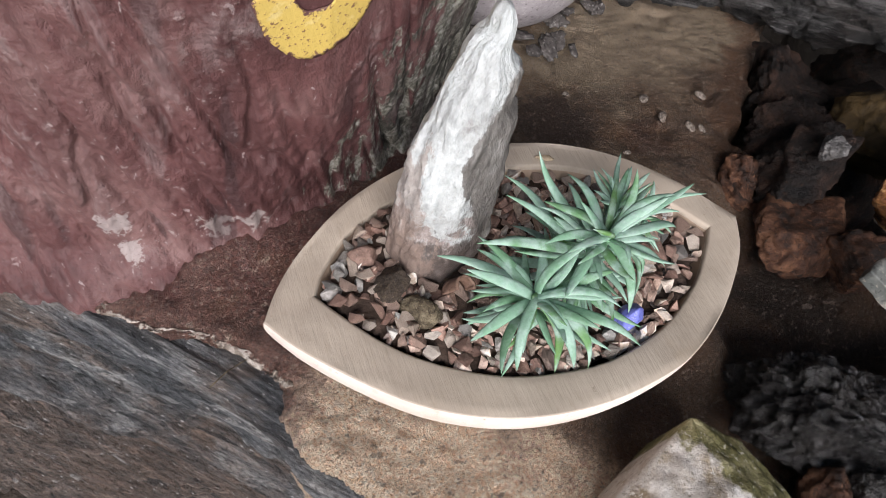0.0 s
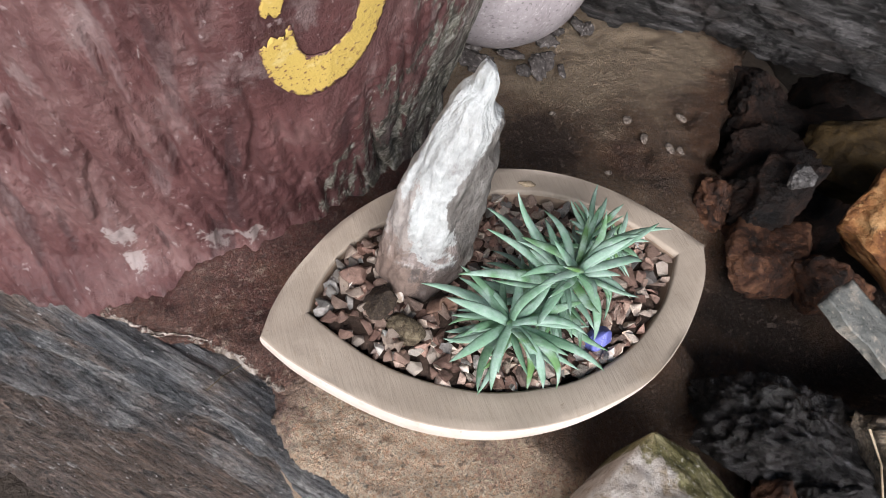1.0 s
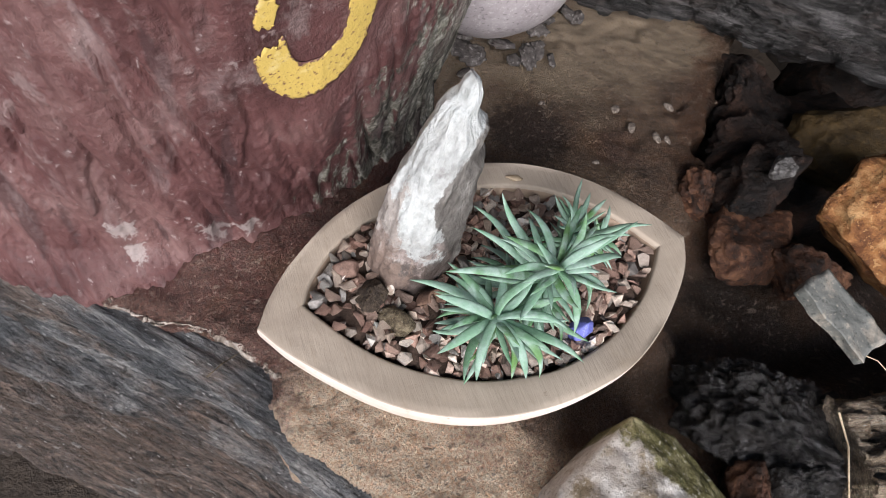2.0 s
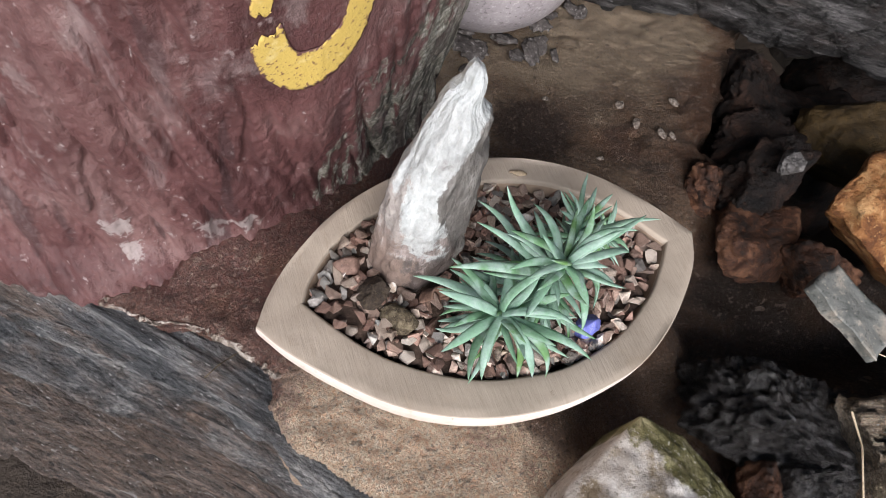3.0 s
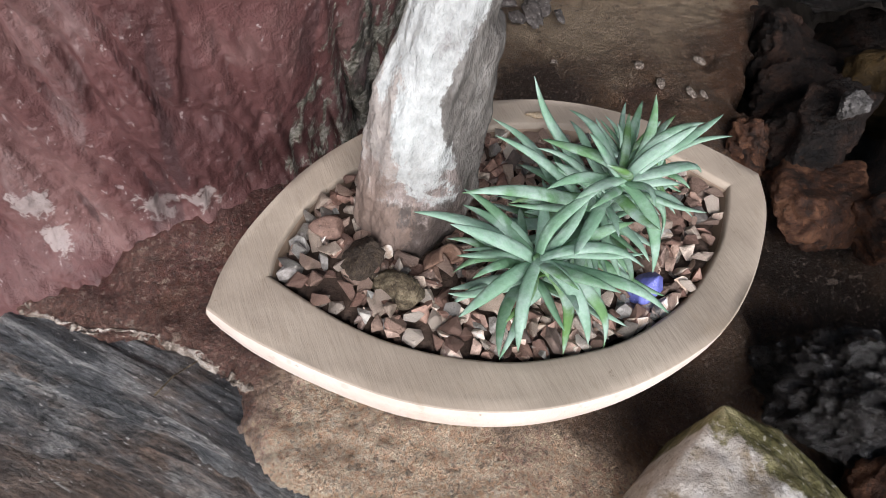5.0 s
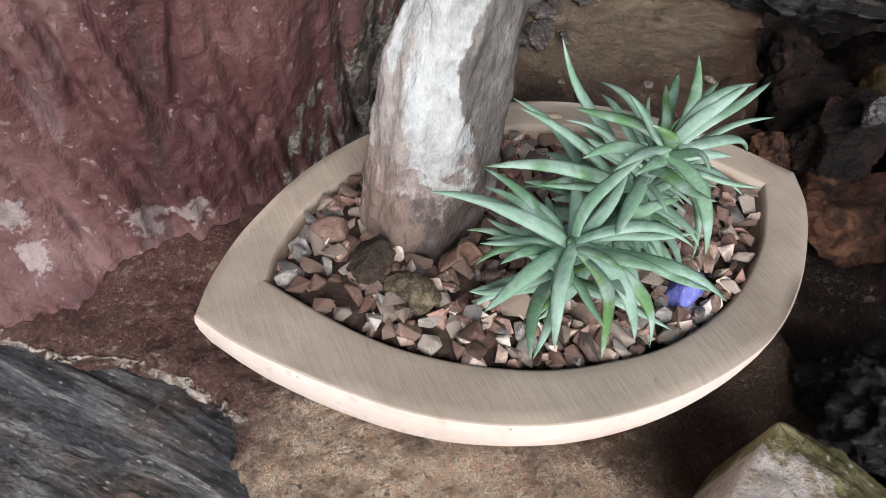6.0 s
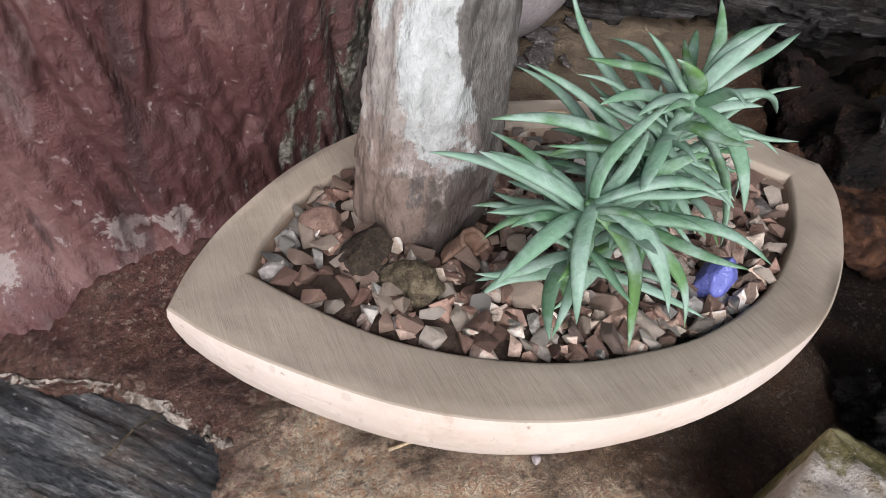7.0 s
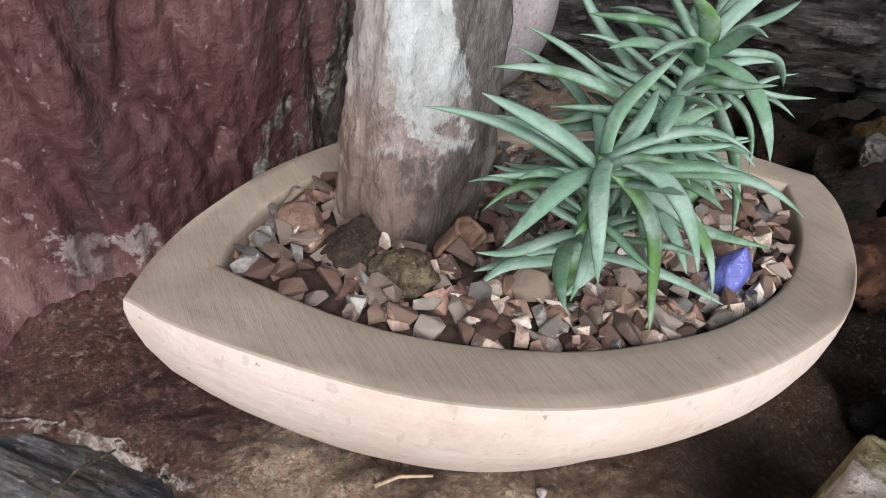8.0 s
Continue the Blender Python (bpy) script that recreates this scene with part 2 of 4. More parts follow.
def strata_material(name, dark, mid, light, brown, turn, brown_from=None):
    """Bedded or fibrous stuff: fine layers along one level direction."""
    n = Nodes(name)
    ax = n.axis()
    n.rotate(turn)
    lay = n.noise(36, 10, 0.80, (0.16, 4.0, 7.0), 0.35)
    line = n.noise(30, 4, 0.6, (0.10, 3.0, 5.0), 0.5)
    fine = n.noise(420, 6, 0.75, (0.55, 1.3, 1.5))
    chip = n.cells(190, (0.5, 1.5, 1.8))
    blotch = n.noise(15, 6, 0.7, (0.6, 1.0, 1.6))
    plate = n.noise(24, 8, 0.72, (0.45, 1.8, 2.6), 0.4)
    colour = n.ramp(n.math("MULTIPLY_ADD", plate, 0.5, n.math("MULTIPLY", lay, 0.5)), [(0.41, dark), (0.49, mid), (0.585, light)])
    rust = n.ramp(lay, [(0.36, tuple(0.35 * c for c in brown)), (0.5, brown), (0.64, tuple(2.6 * c for c in brown))])
    colour = n.mix(n.math("MULTIPLY", n.step(blotch, 0.50, 0.62), 0.65), colour, rust)
    if brown_from is not None:
        where = n.math("ADD", n.math("MULTIPLY", ax[2], -1.0), n.math("MULTIPLY", blotch, 0.35))
        colour = n.mix(n.math("MULTIPLY", n.step(where, brown_from, brown_from + 0.10), 0.8), colour, rust)
    colour = n.mix(n.math("MULTIPLY", n.step(line, 0.42, 0.36), 0.75), colour, tuple(0.45 * c for c in dark))
    colour = n.mix(n.math("MULTIPLY", n.step(line, 0.60, 0.66), 0.6), colour, tuple(1.25 * c for c in light))
    colour = n.mix(0.6, colour, n.ramp(fine, [(0.40, (0.16, 0.16, 0.16)), (0.60, (0.82, 0.82, 0.82))]), "OVERLAY")
    # Glints painted as bright specks in the base colour.
    glint = n.math("MULTIPLY", n.step(chip, 0.26, 0.14), n.step(fine, 0.50, 0.58))
    colour = n.mix(n.math("MULTIPLY", glint, 0.8), colour, tuple(min(0.75, 1.9 * c) for c in light))
    n.bump([(plate, 0.010), (line, 0.008), (lay, 0.008), (chip, 0.003), (fine, 0.005)])
    return n.done(colour, n.math("MULTIPLY_ADD", fine, 0.4, 0.22), 0.6)


def gravel_material(joined=False):
    n = Nodes("loose grit" if joined else "mixed gravel")
    info = n.add("ShaderNodeNewGeometry").outputs["Random Per Island"] if joined else n.add("ShaderNodeObjectInfo").outputs["Random"]
    base = n.ramp(info, [(0.0, (0.18, 0.105, 0.082)), (0.22, (0.30, 0.185, 0.145)), (0.42, (0.46, 0.33, 0.265)), (0.56, (0.20, 0.145, 0.125)), (0.68, (0.30, 0.30, 0.285)), (0.80, (0.52, 0.41, 0.33)), (1.0, (0.70, 0.62, 0.55))])
    cloud = n.noise(190, 6, 0.65)
    fine = n.noise(900, 4, 0.7)
    colour = n.mix(0.65, base, n.ramp(cloud, [(0.42, (0.26, 0.24, 0.23)), (0.58, (0.72, 0.72, 0.71))]), "OVERLAY")
    colour = n.mix(0.3, colour, n.ramp(fine, [(0.42, (0.3, 0.3, 0.3)), (0.58, (0.7, 0.7, 0.7))]), "OVERLAY")
    n.bump([(cloud, 0.0010), (fine, 0.0003)])
    return n.done(colour, 0.6, 0.4)


def leaf_material():
    n = Nodes("blue-green succulent leaf")
    info = n.add("ShaderNodeObjectInfo").outputs["Random"]
    base = n.ramp(info, [(0.0, (0.115, 0.225, 0.065)), (0.2, (0.120, 0.240, 0.125)), (0.5, (0.170, 0.300, 0.205)), (1.0, (0.245, 0.380, 0.290))])
    bloom = n.noise(70, 5, 0.6)
    colour = n.mix(n.step(bloom, 0.40, 0.66), base, (0.310, 0.430, 0.360))
    colour = n.mix(0.2, colour, n.ramp(n.noise(600, 4, 0.7), [(0.3, (0.3, 0.3, 0.3)), (0.7, (0.7, 0.7, 0.7))]), "OVERLAY")
    rib = n.noise(120, 5, 0.65)
    colour = n.mix(n.math("MULTIPLY", n.step(rib, 0.52, 0.64), 0.2), colour, (0.12, 0.22, 0.12))
    n.bump([(rib, 0.0007), (n.noise(300, 4, 0.6), 0.0005)])
    n.bsdf.inputs["Subsurface Weight"].default_value = 0.12
    n.bsdf.inputs["Subsurface Radius"].default_value = (0.002, 0.004, 0.002)
    return n.done(colour, 0.62, 0.28)


def pillar_material():
    """White quartz stone with a rust-brown foot, a grey flank, and contact shade painted low down."""
    n = Nodes("white quartz")
    ax = n.axis()
    fine = n.noise(240, 6, 0.7, (1, 1, 0.6))
    cloud = n.noise(38, 6, 0.65, (1, 1, 0.5))
    rub = n.noise(75, 7, 0.75, (1, 1, 0.45))
    colour = n.ramp(cloud, [(0.34, (0.29, 0.275, 0.27)), (0.42, (0.43, 0.437, 0.43)), (0.58, (0.54, 0.558, 0.55))])
    foot = n.math("ADD", n.math("MULTIPLY", ax[2], -11.0), n.math("MULTIPLY", n.noise(48, 7, 0.7), 1.7))
    pink = n.ramp(rub, [(0.40, (0.13, 0.095, 0.082)), (0.50, (0.28, 0.215, 0.195)), (0.60, (0.46, 0.42, 0.40))])
    colour = n.mix(n.math("MULTIPLY", n.step(foot, 0.12, 0.22), 0.85), colour, pink)
    # Contact shade at the base, painted dark by height.
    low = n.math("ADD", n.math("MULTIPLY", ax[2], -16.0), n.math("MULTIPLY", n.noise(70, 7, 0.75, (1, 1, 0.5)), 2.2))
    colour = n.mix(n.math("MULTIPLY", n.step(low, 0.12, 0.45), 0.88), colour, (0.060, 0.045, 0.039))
    # Grey towards the right-hand side, widest around mid height.
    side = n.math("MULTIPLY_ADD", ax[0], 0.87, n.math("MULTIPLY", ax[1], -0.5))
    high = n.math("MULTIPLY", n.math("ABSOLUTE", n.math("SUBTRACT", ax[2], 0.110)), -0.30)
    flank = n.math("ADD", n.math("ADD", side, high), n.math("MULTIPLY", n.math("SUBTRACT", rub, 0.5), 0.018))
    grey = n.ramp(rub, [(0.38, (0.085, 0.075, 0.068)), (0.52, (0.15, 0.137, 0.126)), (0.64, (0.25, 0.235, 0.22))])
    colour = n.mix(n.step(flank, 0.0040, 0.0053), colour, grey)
    left = n.math("ADD", n.math("MULTIPLY", ax[0], -26.0), n.math("MULTIPLY", n.noise(60, 6, 0.75, (1, 1, 0.4)), 2.0))
    left = n.math("SUBTRACT", left, n.math("MULTIPLY", ax[2], 4.0))
    colour = n.mix(n.math("MULTIPLY", n.step(left, 1.15, 1.3), 0.6), colour, (0.26, 0.185, 0.15))
    colour = n.patch(colour, (-0.0195, -0.010, 0.052), 0.0085, (0.085, 0.050, 0.036), 0.9, 110, 1.6)
    colour = n.mix(0.36, colour, n.ramp(fine, [(0.38, (0.28, 0.28, 0.28)), (0.62, (0.70, 0.70, 0.70))]), "OVERLAY")
    n.bump([(cloud, 0.004), (rub, 0.003), (fine, 0.0010)])
    return n.done(colour, 0.55, 0.4)


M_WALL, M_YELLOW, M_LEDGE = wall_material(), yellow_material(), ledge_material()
M_SLATE = strata_material("bedded slate", (0.034, 0.036, 0.040), (0.125, 0.130, 0.138), (0.40, 0.39, 0.38), (0.125, 0.084, 0.062), (0, 0, 47), 0.20)
M_LOG = strata_material("charred timber", (0.004, 0.0035, 0.0035), (0.024, 0.021, 0.020), (0.18, 0.168, 0.165), (0.04, 0.027, 0.022), (0, 0, 33))
M_BOWL = wood_bowl_material("pale hull wood", ((0.66, 0.54, 0.47), (0.76, 0.66, 0.595)))
M_RIM = wood_bowl_material("tan rim wood", ((0.35, 0.288, 0.228), (0.45, 0.378, 0.305)), (0.006, -0.088, 0.099))
M_HOLLOW = wood_bowl_material("brown inner wood", ((0.27, 0.195, 0.14), (0.36, 0.27, 0.20)))
M_GRAVEL, M_GRIT, M_LEAF, M_PILLAR = gravel_material(), gravel_material(True), leaf_material(), pillar_material()
M_PINK = stone_material("pink-brown stone", [(0.3, (0.15, 0.09, 0.07)), (0.7, (0.30, 0.19, 0.15))], 120, 700, 0.001, 0.65)
M_SOIL = stone_material("dark soil", [(0.3, (0.06, 0.038, 0.028)), (0.7, (0.15, 0.10, 0.075))], 90, 700, 0.002, 0.85)
def mossy_material():
    n = Nodes("mossy pale stone")
    ax = n.axis()
    fine = n.noise(260, 6, 0.7)
    colour = n.ramp(n.noise(34, 7, 0.7), [(0.36, (0.22, 0.17, 0.11)), (0.46, (0.42, 0.37, 0.32)), (0.6, (0.56, 0.525, 0.49))])
    moss = n.ramp(n.noise(60, 7, 0.7), [(0.36, (0.045, 0.045, 0.012)), (0.5, (0.17, 0.15, 0.06)), (0.64, (0.36, 0.32, 0.18))])
    side = n.math("ADD", n.math("MULTIPLY_ADD", ax[0], 34.0, n.math("MULTIPLY", ax[1], 16.0)), n.math("MULTIPLY", n.noise(45, 6, 0.7), 2.6))
    colour = n.mix(n.step(side, 0.5, 0.85), colour, moss)
    colour = n.flecks(colour, 300, (0.72, 0.68, 0.62), (0.06, 0.05, 0.03), 0.60, 0.5)
    n.bump([(n.noise(55, 6, 0.7), 0.004), (fine, 0.0012)])
    return n.done(colour, 0.55, 0.45)


M_GREENSTONE = mossy_material()
M_BLACK = stone_material("black rough rock", [(0.38, (0.004, 0.003, 0.0026)), (0.54, (0.014, 0.011, 0.010)), (0.68, (0.070, 0.066, 0.066))], 34, 300, 0.012, 0.30, gloss=0.6, spots=(0.62, (0.17, 0.17, 0.175)))
M_NEAR_BLACK = stone_material("near-black brown rock", [(0.36, (0.005, 0.0035, 0.003)), (0.52, (0.024, 0.012, 0.008)), (0.66, (0.090, 0.046, 0.030))], 30, 240, 0.006, 0.6)
M_RUST = stone_material("rust-red rock", [(0.38, (0.012, 0.006, 0.0035)), (0.52, (0.068, 0.026, 0.012)), (0.66, (0.17, 0.078, 0.040))], 40, 260, 0.004, 0.65)
M_OCHRE = stone_material("dull ochre rock", [(0.38, (0.03, 0.017, 0.004)), (0.62, (0.085, 0.05, 0.014))], 26, 260, 0.004, 0.7)
M_ORANGE = stone_material("orange rough rock", [(0.38, (0.13, 0.045, 0.013)), (0.5, (0.33, 0.14, 0.045)), (0.64, (0.52, 0.30, 0.13))], 42, 260, 0.005, 0.6)
M_SLAB = stone_material("grey-green slab", [(0.38, (0.10, 0.105, 0.098)), (0.52, (0.18, 0.18, 0.165)), (0.62, (0.34, 0.30, 0.25))], 30, 260, 0.001, 0.5)
M_BOULDER = stone_material("smooth lilac-grey stone", [(0.3, (0.27, 0.235, 0.24)), (0.6, (0.40, 0.36, 0.365)), (0.8, (0.47, 0.43, 0.43))], 14, 320, 0.0008, 0.5)
M_GREY = stone_material("pale grey rough stone", [(0.38, (0.05, 0.045, 0.042)), (0.5, (0.11, 0.102, 0.098)), (0.62, (0.22, 0.205, 0.20))], 90, 400, 0.003, 0.55)
M_RUBBLE = stone_material("grey rubble", [(0.3, (0.03, 0.025, 0.022)), (0.55, (0.10, 0.085, 0.078)), (0.75, (0.30, 0.275, 0.26))], 60, 350, 0.002, 0.7)
M_BLUE = stone_material("blue stone", [(0.3, (0.085, 0.10, 0.36)), (0.6, (0.15, 0.17, 0.50)), (0.8, (0.27, 0.28, 0.60))], 90, 600, 0.0006, 0.45)
M_LUMP = stone_material("pitted brown stone", [(0.3, (0.030, 0.020, 0.015)), (0.55, (0.085, 0.060, 0.042)), (0.75, (0.18, 0.14, 0.09))], 170, 700, 0.004, 0.75)
M_OLIVE = stone_material("olive-brown stone", [(0.38, (0.07, 0.05, 0.03)), (0.5, (0.17, 0.13, 0.08)), (0.62, (0.32, 0.26, 0.17))], 190, 700, 0.004, 0.75)
M_SHELL = stone_material("reddish curled bark", [(0.3, (0.12, 0.066, 0.045)), (0.7, (0.24, 0.15, 0.11))], 90, 600, 0.0008, 0.6)
M_STRAW = stone_material("dry straw", [(0.3, (0.38, 0.28, 0.17)), (0.7, (0.62, 0.50, 0.36))], 120, 800, 0.0003, 0.6)
M_BACK = stone_material("dark light-blocking surface", [(0.3, (0.015, 0.012, 0.01)), (0.7, (0.05, 0.04, 0.032))], 8, 120, 0.01, 0.8)
M_CRUST = stone_material("pale mortar", [(0.40, (0.10, 0.075, 0.058)), (0.5, (0.25, 0.20, 0.165)), (0.60, (0.48, 0.42, 0.37))], 120, 500, 0.002, 0.7)
M_BARK = strata_material("split brown wood", (0.10, 0.07, 0.045), (0.42, 0.31, 0.21), (0.70, 0.58, 0.45), (0.28, 0.19, 0.12), (0, 0, 14))
M_EARTH = stone_material("dark earth", [(0.3, (0.03, 0.022, 0.017)), (0.7, (0.075, 0.055, 0.04))], 6, 90, 0.01, 0.85)

# ---- the setting ----
EDGE = [(-0.50, 0.300), (-0.360, 0.185), (-0.309, 0.130), (-0.272, 0.108), (-0.242, 0.078), (-0.195, 0.055), (-0.168, 0.027), (-0.150, 0.004), (-0.162, -0.014), (-0.153, -0.040), (-0.134, -0.060), (-0.102, -0.098), (-0.060, -0.17), (-0.02, -0.30), (0.0, -0.50)]
BRINK = [(-0.52, 0.27), (-0.40, 0.165), (-0.30, 0.088), (-0.235, 0.040), (-0.200, 0.012), (-0.168, -0.020), (-0.145, -0.052), (-0.120, -0.085), (-0.090, -0.128), (-0.05, -0.20), (0.0, -0.32), (0.03, -0.52)]


def edge_at(u, line=None):
    """A point of the ledge's broken left edge, or of another line, by its length in metres."""
    line = line or EDGE
    for (x0, y0), (x1, y1) in zip(line, line[1:]):
        d = math.hypot(x1 - x0, y1 - y0)
        if u <= d or (x1, y1) == line[-1]:
            return x0 + (x1 - x0) * u / d, y0 + (y1 - y0) * u / d
        u -= d


def edge_inside(x, y):
    """Metres inside the left edge (negative: beyond it)."""
    best, sign = 9.0, 1.0
    for (x0, y0), (x1, y1) in zip(EDGE, EDGE[1:]):
        dx, dy = x1 - x0, y1 - y0
        t = min(1.0, max(0.0, ((x - x0) * dx + (y - y0) * dy) / (dx * dx + dy * dy)))
        d = math.hypot(x - x0 - t * dx, y - y0 - t * dy)
        if d < best:
            best, sign = d, 1.0 if dx * (y - y0) - dy * (x - x0) > 0 else -1.0
    return best * sign


def ledge_height(x, y):
    z = 0.0030 * fbm(x * 14, y * 14, 1.0, 3) + 0.0022 * fbm(x * 70, y * 70, 2.0, 3) + 0.0022 * abs(fbm(x * 120, y * 120, 6.0, 2))
    z += 0.0030 * smooth(-0.02, -0.12, x) * fbm(x * 34 + y * 20, y * 55, 12.0, 4)
    pit = fbm(x * 26, y * 26, 15.0, 2)
    z -= 0.006 * smooth(0.32, 0.55, pit) * smooth(0.10, 0.18, y)
    z += 0.012 * smooth(0.22, 0.42, y)
    z -= 0.020 * smooth(0.035, 0.085, x - 0.1 * (y + 0.1)) * smooth(-0.02, -0.09, y)
    z -= 0.028 * smooth(0.175, 0.215, x + 0.012 * fbm(x * 30, y * 30, 9.0, 3)) * smooth(0.085, 0.03, y) * smooth(-0.13, -0.08, y)
    q = x - 0.85 * max(0.0, y - 0.14) - 0.045 * smooth(0.14, 0.05, y) + 0.024 * fbm(x * 22, y * 22, 5.0, 4)
    z -= 0.30 * smooth(0.318, 0.385, q) ** 1.5 * smooth(-0.02, 0.06, y)
    z += 0.028 * smooth(0.040, -0.010, wall_front(x, 0.0) - 0.018 - y) * smooth(0.10, -0.02, x) * (0.15 + 0.85 * smooth(-0.24, -0.16, x))
    inside = edge_inside(x, y) + 0.006 * fbm(x * 40, y * 40, 3.0, 3)
    z -= 0.004 * smooth(0.012, 0.0, inside) + 0.45 * smooth(0.0, -0.012, inside)
    return z


def wall_front(x, z):
    """The wall's face: y at a place along it and a height."""
    lean = -0.20 * smooth(-0.29, -0.17, x)
    return lerp_list(WALL_PLAN, x) + (z - 0.1) * lean


def wall_relief(x, z):
    """How far the grooves and lumps move the face."""
    flat = 1 - smooth(1.75, 1.1, math.hypot((x + 0.106) / 0.037, (z - 0.268) / 0.070))
    g = x + 0.226 * z
    r = 0.0045 * fbm(g * 62, lerp_list(WALL_PLAN, x) * 20, z * 7, 2) * flat
    r += 0.0060 * max(0.0, -fbm(g * 105 + z * 3, 3.3, z * 5, 2)) * flat + 0.0014 * flat * fbm(x * 200, 7.0, z * 160, 3) + 0.006 * fbm(x * 12, 1.0, z * 8, 2)
    r += 0.0060 * flat * smooth(0.11, 0.0, abs(fbm(g * 30 + 2.0, 5.0, z * 6, 2))) * smooth(-0.1, 0.35, fbm(g * 12, 8.0, z * 9, 2) + 0.15)
    return r - 0.024 * smooth(0.045, -0.005, z) * smooth(-0.40, -0.26, x)


def build_ground():
    bm, _ = grid(41, 41, lambda i, j: ((i - 20) * 2.0, (j - 20) * 2.0, -0.42))
    thing("ground", bm, M_EARTH, "dark bare earth far below the ledge", "ground", kind="structure")


def build_ledge():
    nx, ny = 520, 460
    x0, x1, y0, y1 = -0.56, 0.80, -0.46, 0.74

    def place(i, j):
        x, y = x0 + (x1 - x0) * i / (nx - 1), y0 + (y1 - y0) * j / (ny - 1)
        return x, y, ledge_height(x, y)

    bm, rows = grid(nx, ny, place)
    rim = [rows[0][i] for i in range(nx)] + [rows[j][-1] for j in range(1, ny)] + [rows[-1][i] for i in range(nx - 2, -1, -1)] + [rows[j][0] for j in range(ny - 2, 0, -1)]
    low = [bm.verts.new((v.co.x, v.co.y, -0.62)) for v in rim]
    for k in range(len(rim)):
        m = (k + 1) % len(rim)
        bm.faces.new((rim[k], low[k], low[m], rim[m]))
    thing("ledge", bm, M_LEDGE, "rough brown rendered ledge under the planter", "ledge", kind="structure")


def build_wall():
    front = []
    for (xa, ya), (xb, yb) in zip(WALL_PLAN, WALL_PLAN[1:]):
        k = max(1, int(math.hypot(xb - xa, yb - ya) / 0.0018)) if xa > -0.45 else 12
        front += [(xa + (xb - xa) * i / k, 1.0) for i in range(k)]
    back = [(0.062, 0.265), (0.060, 0.30), (0.03, 0.36), (-0.10, 0.45), (-0.40, 0.55), (-0.70, 0.50)]
    nf, nz = len(front), 230
    n = nf + len(back)

    def place(i, j):
        z = -0.12 + 0.62 * j / (nz - 1)
        if i < nf:
            x = front[i][0]
            y = wall_front(x, z) + wall_relief(x, z)
            return x, y, z
        x, y = back[i - nf]
        return x, y + 0.02 * fbm(x * 9, 0, z * 9, 2), z

    bm, rows = grid(n, nz, place, close_u=True)
    bm.faces.new(rows[-1])
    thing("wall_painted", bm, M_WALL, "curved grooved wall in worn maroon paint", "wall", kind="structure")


def build_ring():
    """The lower arc of a painted ring and a loose dab, laid on the wall's face."""
    cx, cz = -0.1060, 0.264
    bm = bmesh.new()
    bm.loops.layers.uv.new("UVMap")

    def lay(a0, a1, r0, r1, n, k):
        verts = []
        for j in range(n + 1):
            f = j / n
            a = radians(a0 + (a1 - a0) * f)
            row = []
            for i in range(k + 1):
                g = i / k
                rag = 0.0018 * fbm(a * 1.4, g * 1.2 + 5, 1, 2) + 0.0005 * fbm(a * 9, g * 5, 3, 2)
                r = r0 + (r1 - r0) * g + rag
                b = a + (0.14 * fbm(g * 6, a, 9, 3) if j in (0, n) else 0)
                x, z = cx + r * math.sin(b), cz - r * math.cos(b) * 1.85
                row.append(bm.verts.new((x, wall_front(x, z) + wall_relief(x, z) - 0.0012, z)))
            verts.append(row)
        for j in range(n):
            for i in range(k):
                f = bm.faces.new((verts[j][i], verts[j][i + 1], verts[j + 1][i + 1], verts[j + 1][i]))
                for loop, (a, b) in zip(f.loops, ((i, j), (i + 1, j), (i + 1, j + 1), (i, j + 1))):
                    loop[bm.loops.layers.uv[0]].uv = (a / k, b / n)

    ring = tagged(new("painted_ring"), "chipped yellow painted ring on the maroon wall", "paint mark")
    lay(-74, 200, 0.0180, 0.0362, 150, 16)
    part("arc", bm, M_YELLOW, ring).modifiers.new("thick", "SOLIDIFY").thickness = 0.0006
    bm = bmesh.new()
    bm.loops.layers.uv.new("UVMap")
    lay(-116, -94, 0.023, 0.034, 14, 8)
    part("dab", bm, M_YELLOW, ring).modifiers.new("thick", "SOLIDIFY").thickness = 0.0006


